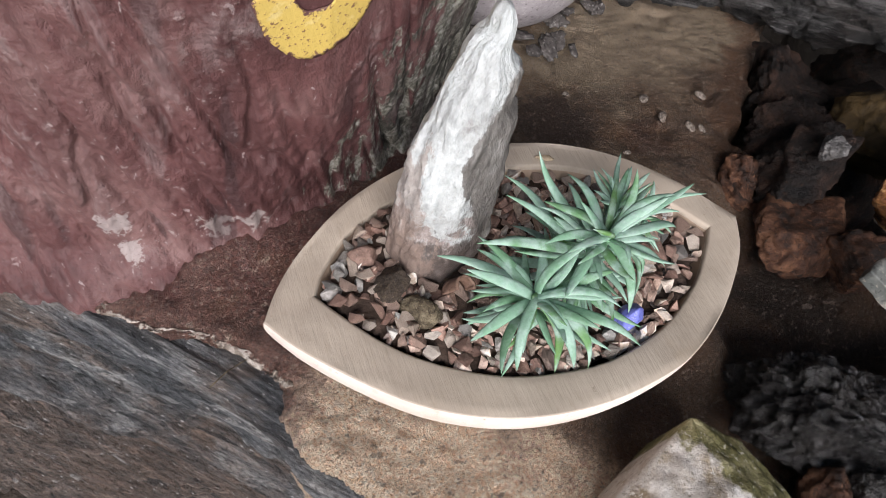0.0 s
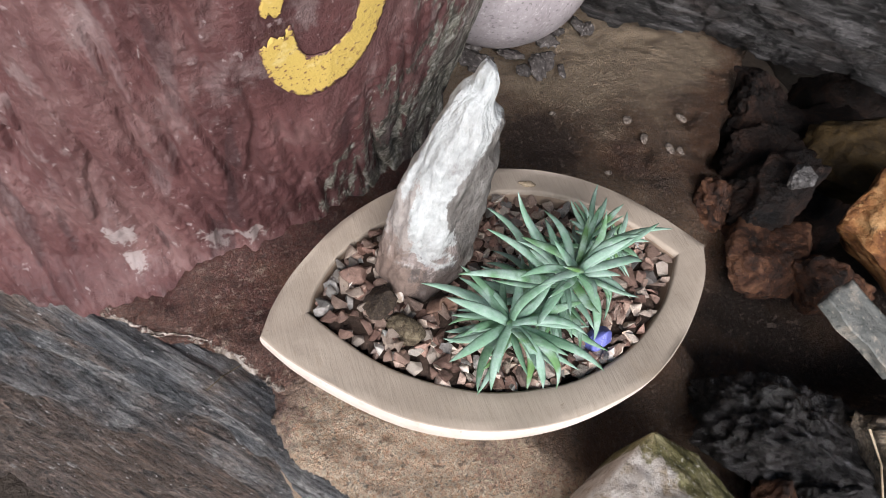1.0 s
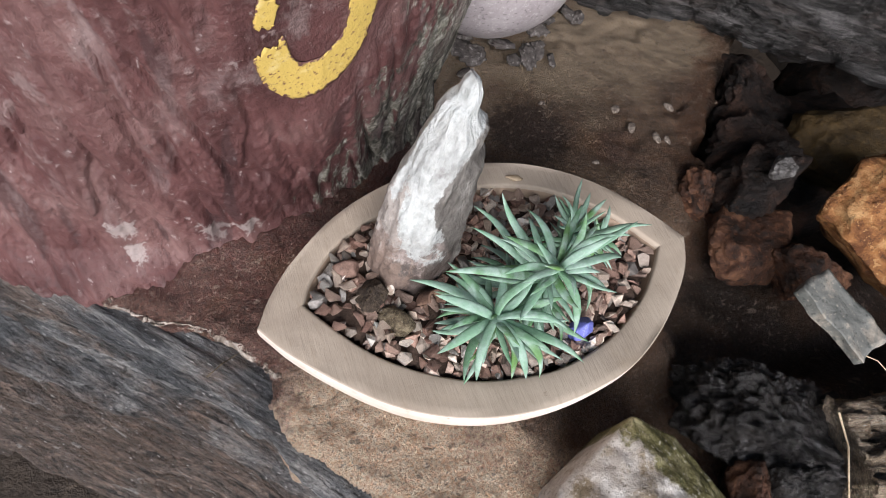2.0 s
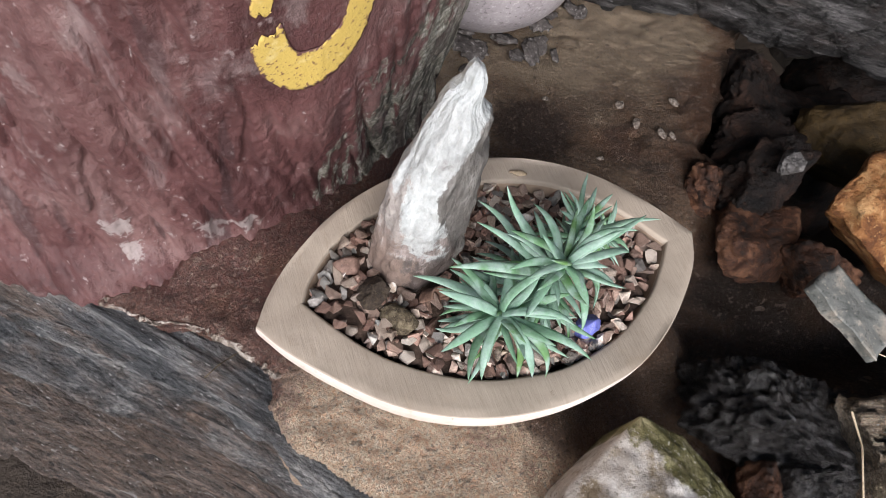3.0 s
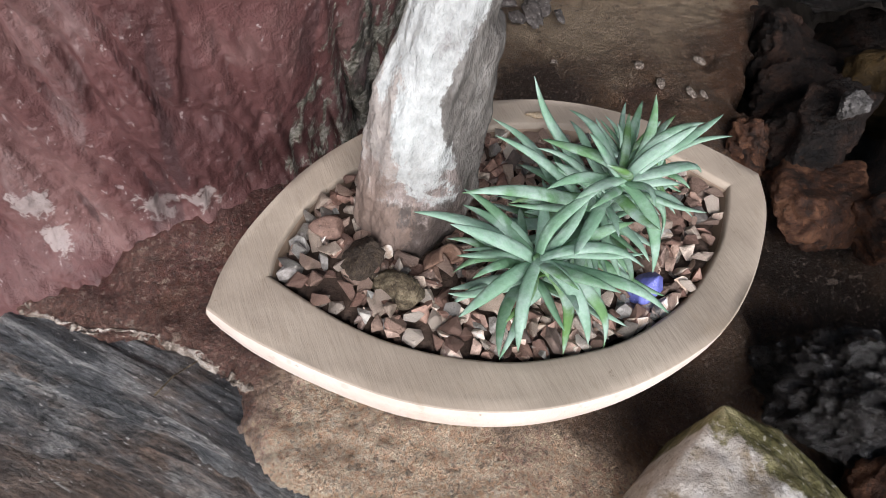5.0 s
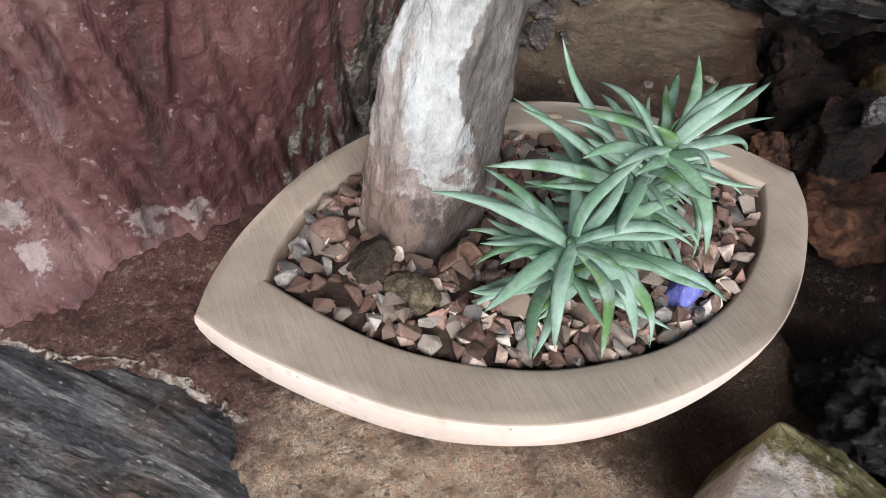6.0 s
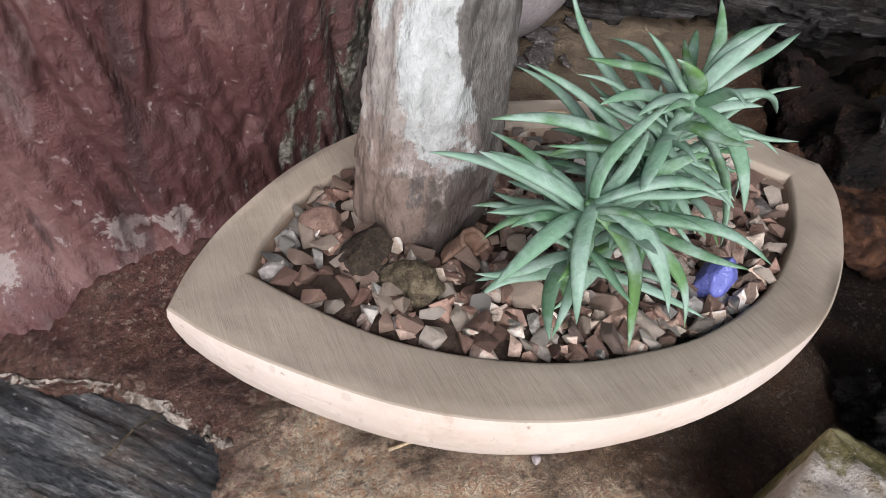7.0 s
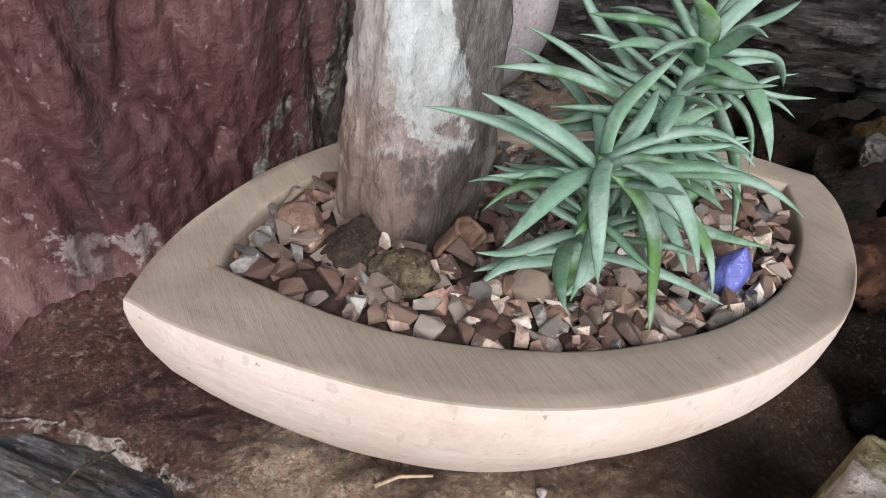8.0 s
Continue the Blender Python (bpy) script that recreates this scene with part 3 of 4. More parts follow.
def build_slate():
    """Bedded slate: a narrow shelf beside the ledge, then a steep face that falls away."""
    nu, nv = 460, 380
    length, shelf, drop = 0.86, 0.065, 0.52

    def place(i, j):
        u, v = 0.02 + length * i / (nu - 1), (shelf + drop) * j / (nv - 1) - shelf
        x, y = edge_at(u, BRINK)
        xa, ya = edge_at(u + 0.09, BRINK)
        xb, yb = edge_at(max(0.0, u - 0.09), BRINK)
        d = math.hypot(xa - xb, ya - yb)
        ox, oy = (ya - yb) / d, -(xa - xb) / d
        over = smooth(-0.012, 0.012, v)
        out = v * (1 - over) + 0.10 * v * over
        down = 0.013 - 0.008 * smooth(0.0, -0.025, v) + 0.05 * smooth(-0.034, -0.060, v) + 0.99 * max(0.0, v)
        v2 = v - 0.10 * u + 0.012 * fbm(u * 3.5, 1.5, 0, 2)
        bed = fbm(u * 2.5 + 3, v2 * 60, 0, 4)
        tier = 3 * fbm(u * 1.8, v2 * 30, 4.0, 2)
        tier = (math.floor(tier) + smooth(0.72, 1.0, tier - math.floor(tier))) / 3
        flake = 4 * fbm(u * 9 + 7, v2 * 80, 8.0, 2)
        flake = (math.floor(flake) + smooth(0.8, 1.0, flake - math.floor(flake))) / 4
        h = 0.0040 * bed + 0.030 * tier + 0.012 * flake + 0.0014 * fbm(u * 45, v2 * 300, 2, 3)
        flat = 1 - over
        return x + ox * (out + h * over), y + oy * (out + h * over), -down + 0.25 * h * flat * smooth(-0.05, -0.02, v) + 0.2 * h * over

    bm, _ = grid(nu, nv, place)
    thing("slate_bed", bm, M_SLATE, "grey and brown bedded slate below the ledge", "rock", kind="structure")


def build_crust():
    """Pale mortar smeared thinly along the broken edge."""
    nu, nv, length = 420, 10, 0.20

    def place(i, j):
        u, f = 0.265 + length * i / (nu - 1), j / (nv - 1)
        x, y = edge_at(u)
        w = 0.0055 * (0.3 + 1.1 * max(0.0, 0.4 + fbm(u * 34, 0.5, 0, 3)))
        at = 0.003 + 0.006 * fbm(u * 20, 4.0, 0, 4) + w * (f - 0.5) + 0.0010 * fbm(u * 160, f * 3, 2, 3)
        x, y = x + 0.62 * at, y + 0.72 * at
        lift = 0.0008 * math.sin(math.pi * f) + 0.0014 * fbm(u * 60, f * 3, 7, 4)
        return x, y, max(ledge_height(x, y), -0.009) + lift - 0.0008

    bm, _ = grid(nu, nv, place)
    ob = thing("mortar_trim", bm, M_CRUST, "thin pale mortar crust along the ledge edge", "mortar", kind="structure")
    mod = ob.modifiers.new("thick", "SOLIDIFY")
    mod.thickness, mod.offset = 0.003, -1.0


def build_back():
    # Unseen walls, added to block light from behind and from the right.
    for name, c, s in (("blocker_back", (0.30, 0.98, 0.20), (2.6, 0.12, 1.6)), ("blocker_side", (1.16, 0.20, 0.20), (0.12, 1.5, 1.6))):
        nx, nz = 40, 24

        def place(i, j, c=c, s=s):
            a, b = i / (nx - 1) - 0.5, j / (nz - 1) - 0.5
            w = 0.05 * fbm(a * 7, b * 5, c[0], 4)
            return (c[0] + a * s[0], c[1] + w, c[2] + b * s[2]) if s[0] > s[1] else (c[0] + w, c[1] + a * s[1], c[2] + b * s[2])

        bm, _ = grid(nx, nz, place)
        ob = thing(name, bm, M_BACK, "unseen dark wall added to block light", "wall", kind="structure")
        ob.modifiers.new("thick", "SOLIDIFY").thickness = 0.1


def build_sky_blocker():
    # Unseen slab, added to keep sky light off the back of the ledge.
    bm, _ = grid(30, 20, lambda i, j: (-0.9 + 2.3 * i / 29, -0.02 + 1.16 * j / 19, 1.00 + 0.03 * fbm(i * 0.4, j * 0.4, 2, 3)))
    ob = thing("ceiling", bm, M_BACK, "unseen dark slab added to block sky light", "ceiling", kind="structure")
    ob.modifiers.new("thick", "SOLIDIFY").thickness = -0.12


build_sky_blocker()
build_ground()
build_ledge()
build_wall()
build_ring()
build_slate()
build_crust()
build_back()


# ---- stones ----
def rock_bmesh(radii, seed, cuts=9, rough=0.05, sub=4, near=0.55, far=0.85, freq=2.2):
    """An angular stone: a ball cut flat on several sides, then roughened."""
    rnd = random.Random(seed)
    bm = bmesh.new()
    bmesh.ops.create_icosphere(bm, subdivisions=sub, radius=1.0)
    planes = []
    for _ in range(cuts):
        v = Vector((rnd.gauss(0, 1), rnd.gauss(0, 1), rnd.gauss(0, 1))).normalized()
        planes.append((v, rnd.uniform(near, far)))
    off = seed * 3.7
    for v in bm.verts:
        p = v.co.copy()
        for nrm, d in planes:
            over = p.dot(nrm) - d
            if over > 0:
                p -= nrm * over * 0.97
        k = 1 + rough * fbm(p.x * freq + off, p.y * freq, p.z * freq, 5) + rough * 0.45 * fbm(p.x * freq * 4, p.y * freq * 4 + off, p.z * freq * 4, 4)
        v.co = Vector((p.x * radii[0], p.y * radii[1], p.z * radii[2])) * k
    return bm


def rock(name, place, radii, turn, seed, material, label, category="rock", cuts=9, rough=0.05, sub=5, near=0.55, far=0.85, freq=2.2, group=""):
    ob = thing(name, rock_bmesh(radii, seed, cuts, rough, sub, near, far, freq), material, label, category, group)
    ob.matrix_world = pose(*place, *turn)
    return ob


def pale_stone():
    """A wedge-shaped stone with a ridge that rises towards its near end."""
    bm = bmesh.new()
    for c in ((0.0, 0.0, 0.0), (0.034, -0.022, -0.014), (0.060, -0.075, -0.03), (-0.024, -0.010, -0.006), (-0.060, -0.026, -0.020), (-0.085, -0.060, -0.022), (-0.006, -0.036, 0.004), (-0.020, -0.075, 0.010), (-0.055, -0.060, -0.002), (0.015, -0.10, 0.004), (-0.03, -0.15, -0.01), (-0.070, -0.02, -0.09), (0.01, 0.01, -0.09), (0.075, -0.05, -0.09), (0.06, -0.15, -0.09), (-0.09, -0.13, -0.09)):
        bm.verts.new(c)
    bmesh.ops.convex_hull(bm, input=bm.verts)
    for _ in range(5):
        bmesh.ops.subdivide_edges(bm, edges=[e for e in bm.edges if e.calc_length() > 0.005], cuts=1)
        bmesh.ops.triangulate(bm, faces=bm.faces)
    bmesh.ops.smooth_vert(bm, verts=bm.verts, factor=0.3, use_axis_x=True, use_axis_y=True, use_axis_z=True)
    for v in bm.verts:
        c = v.co
        v.co = c * (1 + 0.07 * round(3 * fbm(c.x * 24, c.y * 24, c.z * 24, 2)) / 3 + 0.05 * fbm(c.x * 40, c.y * 40, c.z * 40, 4)) + Vector((0, 0, 0.0025 * fbm(c.x * 90, c.y * 90, c.z * 90, 3)))
    thing("pale_stone", bm, M_GREENSTONE, "angular pale stone with mossy green side on the ledge", "rock").location = (0.082, -0.109, 0.059)


def build_rocks():
    pale_stone()
    rock("black_rock", (0.236, -0.137, -0.004), (0.086, 0.058, 0.070), (0, 6, -24), 8, M_BLACK, "crumbly black rock with pale grey flecks", rough=0.20, cuts=9, sub=6, near=0.55, far=0.85, freq=2.4)
    rock("black_rock", (0.206, -0.182, 0.0), (0.045, 0.036, 0.052), (0, 0, 20), 17, M_BLACK, "crumbly black rock beside a rust-red one", rough=0.18, cuts=12, sub=6, near=0.45, far=0.8, freq=1.7)
    rock("rust_rock", (0.172, -0.186, 0.006), (0.032, 0.026, 0.036), (0, 0, 40), 27, M_RUST, "small rust-red rock beside the black rock", rough=0.14)
    rock("orange_rock", (0.425, -0.005, 0.045), (0.085, 0.058, 0.062), (0, 4, -55), 12, M_ORANGE, "rough orange-brown rock beside the slab", rough=0.12, cuts=10)
    rock("ochre_rock", (0.50, 0.10, 0.03), (0.08, 0.06, 0.06), (0, 0, -20), 22, M_OCHRE, "dull ochre rock in deep shade", rough=0.10)
    # Three black rocks added to stand in for the darkness of the hollow.
    rock("black_rock", (0.53, 0.170, -0.07), (0.11, 0.10, 0.10), (0, 0, 20), 71, M_NEAR_BLACK, "big black rock under the log, added to darken the hollow", rough=0.12)
    rock("black_rock", (0.475, 0.265, -0.045), (0.07, 0.06, 0.06), (0, 0, 80), 73, M_NEAR_BLACK, "black rock added to darken the edge of the hollow", rough=0.2)
    rock("black_rock", (0.66, 0.20, -0.10), (0.14, 0.12, 0.13), (0, 0, 50), 72, M_NEAR_BLACK, "big black rock added to darken the hollow", rough=0.12)
    rock("dark_rock", (0.347, 0.078, 0.022), (0.052, 0.040, 0.044), (0, 10, 10), 9, M_NEAR_BLACK, "dark pitted rock at the edge of the hollow", rough=0.22)
    rock("grey_stone", (0.338, 0.068, 0.066), (0.019, 0.014, 0.013), (0, 10, 30), 19, M_GREY, "pale grey rough stone lying on the dark rock", "stone", rough=0.16)
    rock("black_rock", (0.395, 0.130, -0.006), (0.056, 0.048, 0.046), (0, 0, 35), 74, M_NEAR_BLACK, "near-black rock leaning into the hollow", rough=0.24)
    rock("black_rock", (0.435, 0.195, -0.012), (0.058, 0.050, 0.045), (0, 0, 120), 75, M_NEAR_BLACK, "near-black rock below the charred log", rough=0.24)
    rock("rust_rock", (0.300, 0.098, 0.002), (0.034, 0.024, 0.022), (0, 0, 70), 38, M_RUST, "crumbling rust-red rock on the ledge", rough=0.24)
    rock("rust_rock", (0.318, 0.030, 0.002), (0.058, 0.042, 0.032), (0, 0, 25), 31, M_RUST, "rust-red rock lying low on the ledge", rough=0.13)
    rock("rust_rock", (0.345, -0.020, 0.012), (0.045, 0.035, 0.028), (0, 0, -20), 35, M_RUST, "dark rust-red rock beside the grey slab", rough=0.13)
    rock("rust_rock", (0.285, 0.088, 0.0), (0.026, 0.022, 0.012), (0, 0, 50), 36, M_RUST, "small rust-brown stone at the edge of the hollow", rough=0.13, sub=4)
    # round stone behind the standing stone
    bm = rock_bmesh((0.105, 0.098, 0.094), 41, 3, 0.012, 5, 0.93, 0.97, 1.2)
    thing("round_boulder", bm, M_BOULDER, "smooth round lilac-grey stone", "boulder").matrix_world = pose(0.152, 0.385, 0.090, 0, 0, 20)
    # slab leaning on the rocks
    bm = bmesh.new()
    bmesh.ops.create_cube(bm, size=1.0)
    bmesh.ops.scale(bm, vec=(0.036, 0.072, 0.012), verts=bm.verts)
    bmesh.ops.subdivide_edges(bm, edges=bm.edges, cuts=14, use_grid_fill=True)
    for v in bm.verts:
        c = v.co
        c += Vector((0.004 * fbm(c.y * 30, c.z * 30, 1, 3), 0.005 * fbm(c.x * 30, c.z * 30, 4, 3), 0.0016 * fbm(c.x * 60, c.y * 60, 9, 4)))
        c.x *= 1 - 1.5 * c.y
    thing("stone_slab", bm, M_SLAB, "flat grey-green stone slab leaning on rocks", "slab").matrix_world = pose(0.297, -0.081, 0.064, 6, -4, 17)
    rnd = random.Random(5)
    for i in range(16):
        x, y = rnd.uniform(0.10, 0.27), rnd.uniform(0.275, 0.36)
        s = rnd.uniform(0.007, 0.017)
        rock("rubble_stone", (x, y, 0.012 + s * 0.2), (s * 1.4, s, s * 0.4), (rnd.uniform(-20, 20), rnd.uniform(-20, 20), rnd.uniform(0, 360)), 60 + i, M_RUBBLE, "grey rubble piece on the ledge below the boulder", "stone", rough=0.30, sub=4, cuts=12, freq=3.0, group="rubble by the boulder")
    for x, y, s in ((0.2554, 0.2138, 0.008), (0.3211, 0.207, 0.007), (0.2619, 0.1858, 0.008), (0.2844, 0.1684, 0.008), (0.295, 0.163, 0.006), (0.20, 0.15, 0.005), (0.175, 0.235, 0.005)):
        rock("stone_chip", (x, y, 0.003), (s, s * 0.6, s * 0.4), (0, 0, x * 900), int(x * 1000), M_CRUST, "small pale chip bedded in the render", "stone", rough=0.08, sub=3, group="chips in the ledge")
    rock("stone_chip", (-0.0166, -0.0538, 0.003), (0.003, 0.003, 0.002), (0, 0, 0), 77, M_BOULDER, "tiny white chip in front of the planter", "stone", sub=2)


def log_bmesh(a, b, radius, seed):
    """A weathered log, cracked into blocks along the grain."""
    a, b = Vector(a), Vector(b)
    axis = (b - a).normalized()
    side = axis.cross(Vector((0, 0, 1))).normalized()
    up = side.cross(axis)
    nu, nr = 240, 130
    length = (b - a).length
    k = radius / 0.1

    def place(i, j):
        u, t = length * j / (nu - 1), 2 * math.pi * i / nr
        cs, sn = math.cos(t), math.sin(t)
        crack = abs(fbm(u * 7 + seed, cs * 6, sn * 6, 2))
        block = round(4 * fbm(u * 15, cs * 5.2 + seed, sn * 5.2 + 9, 2)) / 4
        r = radius + k * (0.012 * fbm(u * 6, cs * 1.2, sn * 1.2 + seed, 3) + 0.020 * block - 0.020 * smooth(0.08, 0.0, crack) + 0.005 * fbm(u * 18, cs * 18, sn * 18, 4))
        return a + axis * u + (side * cs + up * sn) * r

    bm, rows = grid(nr, nu, place, lambda i, j: (length * j / (nu - 1), 6.0 * radius * i / nr), close_u=True)
    bm.faces.new(rows[0])
    bm.faces.new(rows[-1])
    return bm


def build_log():
    thing("charred_log", log_bmesh((0.200, 0.505, 0.090), (0.80, 0.120, 0.125), 0.098, 0.0), M_LOG, "thick blackened cracked log lying behind the ledge", "log")
    thing("split_log", log_bmesh((0.242, -0.186, 0.002), (0.52, -0.256, 0.002), 0.064, 4.0), M_BARK, "weathered brown split log beside the black rock", "log")


build_rocks()
build_log()


# ---- the planter ----
RIM_Z = 0.0985


def bow(points, x):
    """A smooth curve through (x, value) pairs."""
    n = len(points)
    for i in range(n - 1):
        (x0, v0), (x1, v1) = points[i], points[i + 1]
        if x <= x1 or i == n - 2:
            t = min(1.0, max(0.0, (x - x0) / (x1 - x0)))
            sl = [(points[min(k + 1, n - 1)][1] - points[max(k - 1, 0)][1]) / (points[min(k + 1, n - 1)][0] - points[max(k - 1, 0)][0]) for k in (i, i + 1)]
            d = x1 - x0
            a, b = t * t * (3 - 2 * t), t * (1 - t)
            return v0 + (v1 - v0) * a + d * b * (sl[0] * (1 - t) - sl[1] * t)


OUT_FRONT = [(-0.160, 0.0), (-0.147, -0.0185), (-0.121, -0.0455), (-0.0925, -0.0690), (-0.0617, -0.0850), (-0.0277, -0.0945), (0.0104, -0.0970), (0.045, -0.0930), (0.078, -0.0840), (0.108, -0.0670), (0.134, -0.0455), (0.155, -0.0220), (0.167, 0.002)]
OUT_BACK = [(-0.160, 0.0), (-0.1495, 0.0188), (-0.1301, 0.0428), (-0.0915, 0.0745), (-0.0429, 0.0960), (0.0, 0.1012), (0.0332, 0.0998), (0.0739, 0.0898), (0.1141, 0.0662), (0.1466, 0.0315), (0.166, 0.002)]
IN_FRONT = [(-0.1280, 0.011), (-0.1135, -0.0095), (-0.0997, -0.0265), (-0.0834, -0.0415), (-0.060, -0.0560), (-0.0348, -0.0670), (0.0, -0.0730), (0.0234, -0.0735), (0.050, -0.0680), (0.0764, -0.0580), (0.1100, -0.0365), (0.130, -0.0160), (0.1410, -0.002)]
IN_BACK = [(-0.1280, 0.011), (-0.1202, 0.026), (-0.0972, 0.0500), (-0.055, 0.0700), (0.0193, 0.0785), (0.064, 0.0700), (0.095, 0.0520), (0.12, 0.0290), (0.1410, -0.002)]


def outline(front, back, n=60):
    pts = []
    for table, fwd in ((front, True), (back, False)):
        x0, x1 = table[0][0], table[-1][0]
        for i in range(n):
            f = i / n if fwd else 1 - i / n
            f = 0.5 - 0.5 * math.cos(math.pi * f)
            x = x0 + (x1 - x0) * f
            pts.append((x, bow(table, x)))
    return pts


def build_bowl():
    outer, inner = outline(OUT_FRONT, OUT_BACK), outline(IN_FRONT, IN_BACK)
    n = len(outer)
    planter = tagged(new("wooden_planter"), "boat-shaped pale wooden bowl planter on the ledge", "planter")
    planter.location = (0.0, 0.0, 0.002)
    profile = [(0.0, 0.34, 0.44), (0.004, 0.41, 0.50), (0.015, 0.535, 0.625), (0.03, 0.665, 0.755), (0.05, 0.795, 0.868), (0.065, 0.915, 0.935), (0.078, 0.985, 0.975), (0.088, 1.004, 0.995), (0.0945, 1.004, 1.002), (0.0985, 1.0, 1.0)]

    def ring(bm, points, z, wob):
        return [bm.verts.new((x, y, z + wob * fbm(x * 20, y * 20, z * 30, 3) - 0.003 * smooth(0.02, 0.11, x) * smooth(0.0, -0.05, y) * smooth(0.06, 0.09, z))) for x, y in points]

    def skin(bm, rings):
        for r0, r1 in zip(rings, rings[1:]):
            for i in range(n):
                k = (i + 1) % n
                bm.faces.new((r0[i], r0[k], r1[k], r1[i]))

    def across(f):
        return [(a + (c - a) * f, b + (d - b) * f) for (a, b), (c, d) in zip(outer, inner)]

    bm = bmesh.new()
    rings = []
    for z, k, kx in profile:
        pts = []
        for x, y in outer:
            q = k + (1 - k) * 0.62 * smooth(-0.03, 0.10, x) * smooth(0.0, 0.06, z)
            pts.append((x * kx + 0.012 * (1 - kx), y * q))
        rings.append(ring(bm, pts, z, 0.0007 if 0.01 < z < 0.09 else 0))
    skin(bm, rings)
    bm.faces.new(list(reversed(rings[0])))
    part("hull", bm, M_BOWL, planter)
    bm = bmesh.new()
    skin(bm, [ring(bm, across(f), RIM_Z + h, 0.0008 if f > 0.05 else 0) for f, h in ((0.0, 0.0), (0.012, 0.0004), (0.03, 0.0006), (0.045, 0.0006), (0.06, 0.0006), (0.25, 0.0006), (0.5, 0.0005), (0.75, 0.0003), (0.90, 0.0), (0.93, -0.0002), (0.96, -0.0008), (0.985, -0.0020), (1.0, -0.0040))])
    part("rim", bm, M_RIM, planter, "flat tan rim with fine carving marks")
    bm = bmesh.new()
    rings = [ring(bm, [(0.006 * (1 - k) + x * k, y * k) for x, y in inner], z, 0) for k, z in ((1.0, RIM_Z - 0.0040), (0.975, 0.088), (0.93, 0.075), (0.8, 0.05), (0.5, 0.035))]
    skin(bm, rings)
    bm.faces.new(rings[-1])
    part("hollow", bm, M_HOLLOW, planter, "brown inner side of the bowl")


def inside_outline(x, y, k):
    x, y = x / k, y / k
    return -0.128 < x < 0.141 and bow(IN_FRONT, x) < y < bow(IN_BACK, x)


def bed_height(x, y):
    return 0.0910 + 0.004 * fbm(x * 12, y * 12, 8, 2) + 0.005 * smooth(0.0, -0.10, x)


def build_gravel():
    bm, rows = grid(70, 40, lambda i, j: (-0.125 + 0.264 * i / 69, -0.068 + 0.145 * j / 39, 0.0))
    for v in list(bm.verts):
        if not inside_outline(v.co.x, v.co.y, 0.99):
            bm.verts.remove(v)
        else:
            v.co.z = bed_height(v.co.x, v.co.y) + 0.003 * fbm(v.co.x * 120, v.co.y * 120, 3, 3)
    ob = thing("soil_bed", bm, M_SOIL, "dark brown grit under the gravel in the planter", "soil", kind="stuff")
    ob.modifiers.new("thick", "SOLIDIFY").thickness = 0.01
    rnd = random.Random(11)
    shapes = []
    for i in range(26):
        b = bmesh.new()
        pts = []
        for _ in range(9):
            v = Vector((rnd.gauss(0, 1), rnd.gauss(0, 1), rnd.gauss(0, 1))).normalized() * rnd.uniform(0.85, 1.1)
            pts.append(b.verts.new((v.x * rnd.uniform(0.9, 1.15), v.y * 0.78, v.z * 0.50)))
        res = bmesh.ops.convex_hull(b, input=b.verts)
        junk = {e for e in res["geom_interior"] + res["geom_unused"] if isinstance(e, bmesh.types.BMVert)}
        bmesh.ops.delete(b, geom=list(junk), context="VERTS")
        bmesh.ops.bevel(b, geom=list(b.edges), offset=0.022, segments=1, affect="EDGES", profile=0.5)
        shapes.append(mesh_of("gravel_stone", b, M_GRAVEL, False))
    # smaller stones between and below, too many to tell apart
    verts, faces = [], []
    for _ in range(900):
        x, y = rnd.uniform(-0.127, 0.141), rnd.uniform(-0.07, 0.078)
        if not inside_outline(x, y, 0.965) or math.hypot(x + 0.050, y - 0.006) < 0.013:
            continue
        me = rnd.choice(shapes)
        k = rnd.uniform(0.0045, 0.0080)
        m = pose(x, y, bed_height(x, y) + 0.0030, rnd.uniform(-60, 60), rnd.uniform(-60, 60), rnd.uniform(0, 360)) @ Matrix.Diagonal((k, k, k, 1))
        o = len(verts)
        verts += [m @ v.co for v in me.vertices]
        faces += [[o + q for q in f.vertices] for f in me.polygons]
    me = bpy.data.meshes.new("gravel_bed")
    me.from_pydata(verts, [], faces)
    me.materials.append(M_GRIT)
    tagged(new("gravel_bed", me), "layer of small mixed gravel filling the planter", "gravel", kind="stuff")
    placed = []
    tries = 0
    while len(placed) < 300 and tries < 60000:
        tries += 1
        x, y = rnd.uniform(-0.127, 0.141), rnd.uniform(-0.07, 0.078)
        gap = 0.0090 if tries < 40000 else 0.0076
        if not inside_outline(x, y, 0.955) or (abs(x + 0.05) < 0.028 and abs(y - 0.03) < 0.02) or math.hypot(x + 0.050, y - 0.006) < 0.013:
            continue
        if all((x - a) ** 2 + (y - b) ** 2 > gap * gap for a, b in placed):
            placed.append((x, y))
    for x, y in placed:
        s = rnd.uniform(0.0052, 0.0086) * (1.15 if rnd.random() < 0.18 else 1.0)
        ob = new("gravel_stone", rnd.choice(shapes))
        tagged(ob, "small angular brown and grey gravel stone in the planter", "gravel", "gravel in the planter")
        z = bed_height(x, y) + s * 0.40 + rnd.uniform(0, 0.0035)
        ob.matrix_world = pose(x, y, z, rnd.uniform(-45, 45), rnd.uniform(-45, 45), rnd.uniform(0, 360)) @ Matrix.Diagonal((s, s, s, 1))


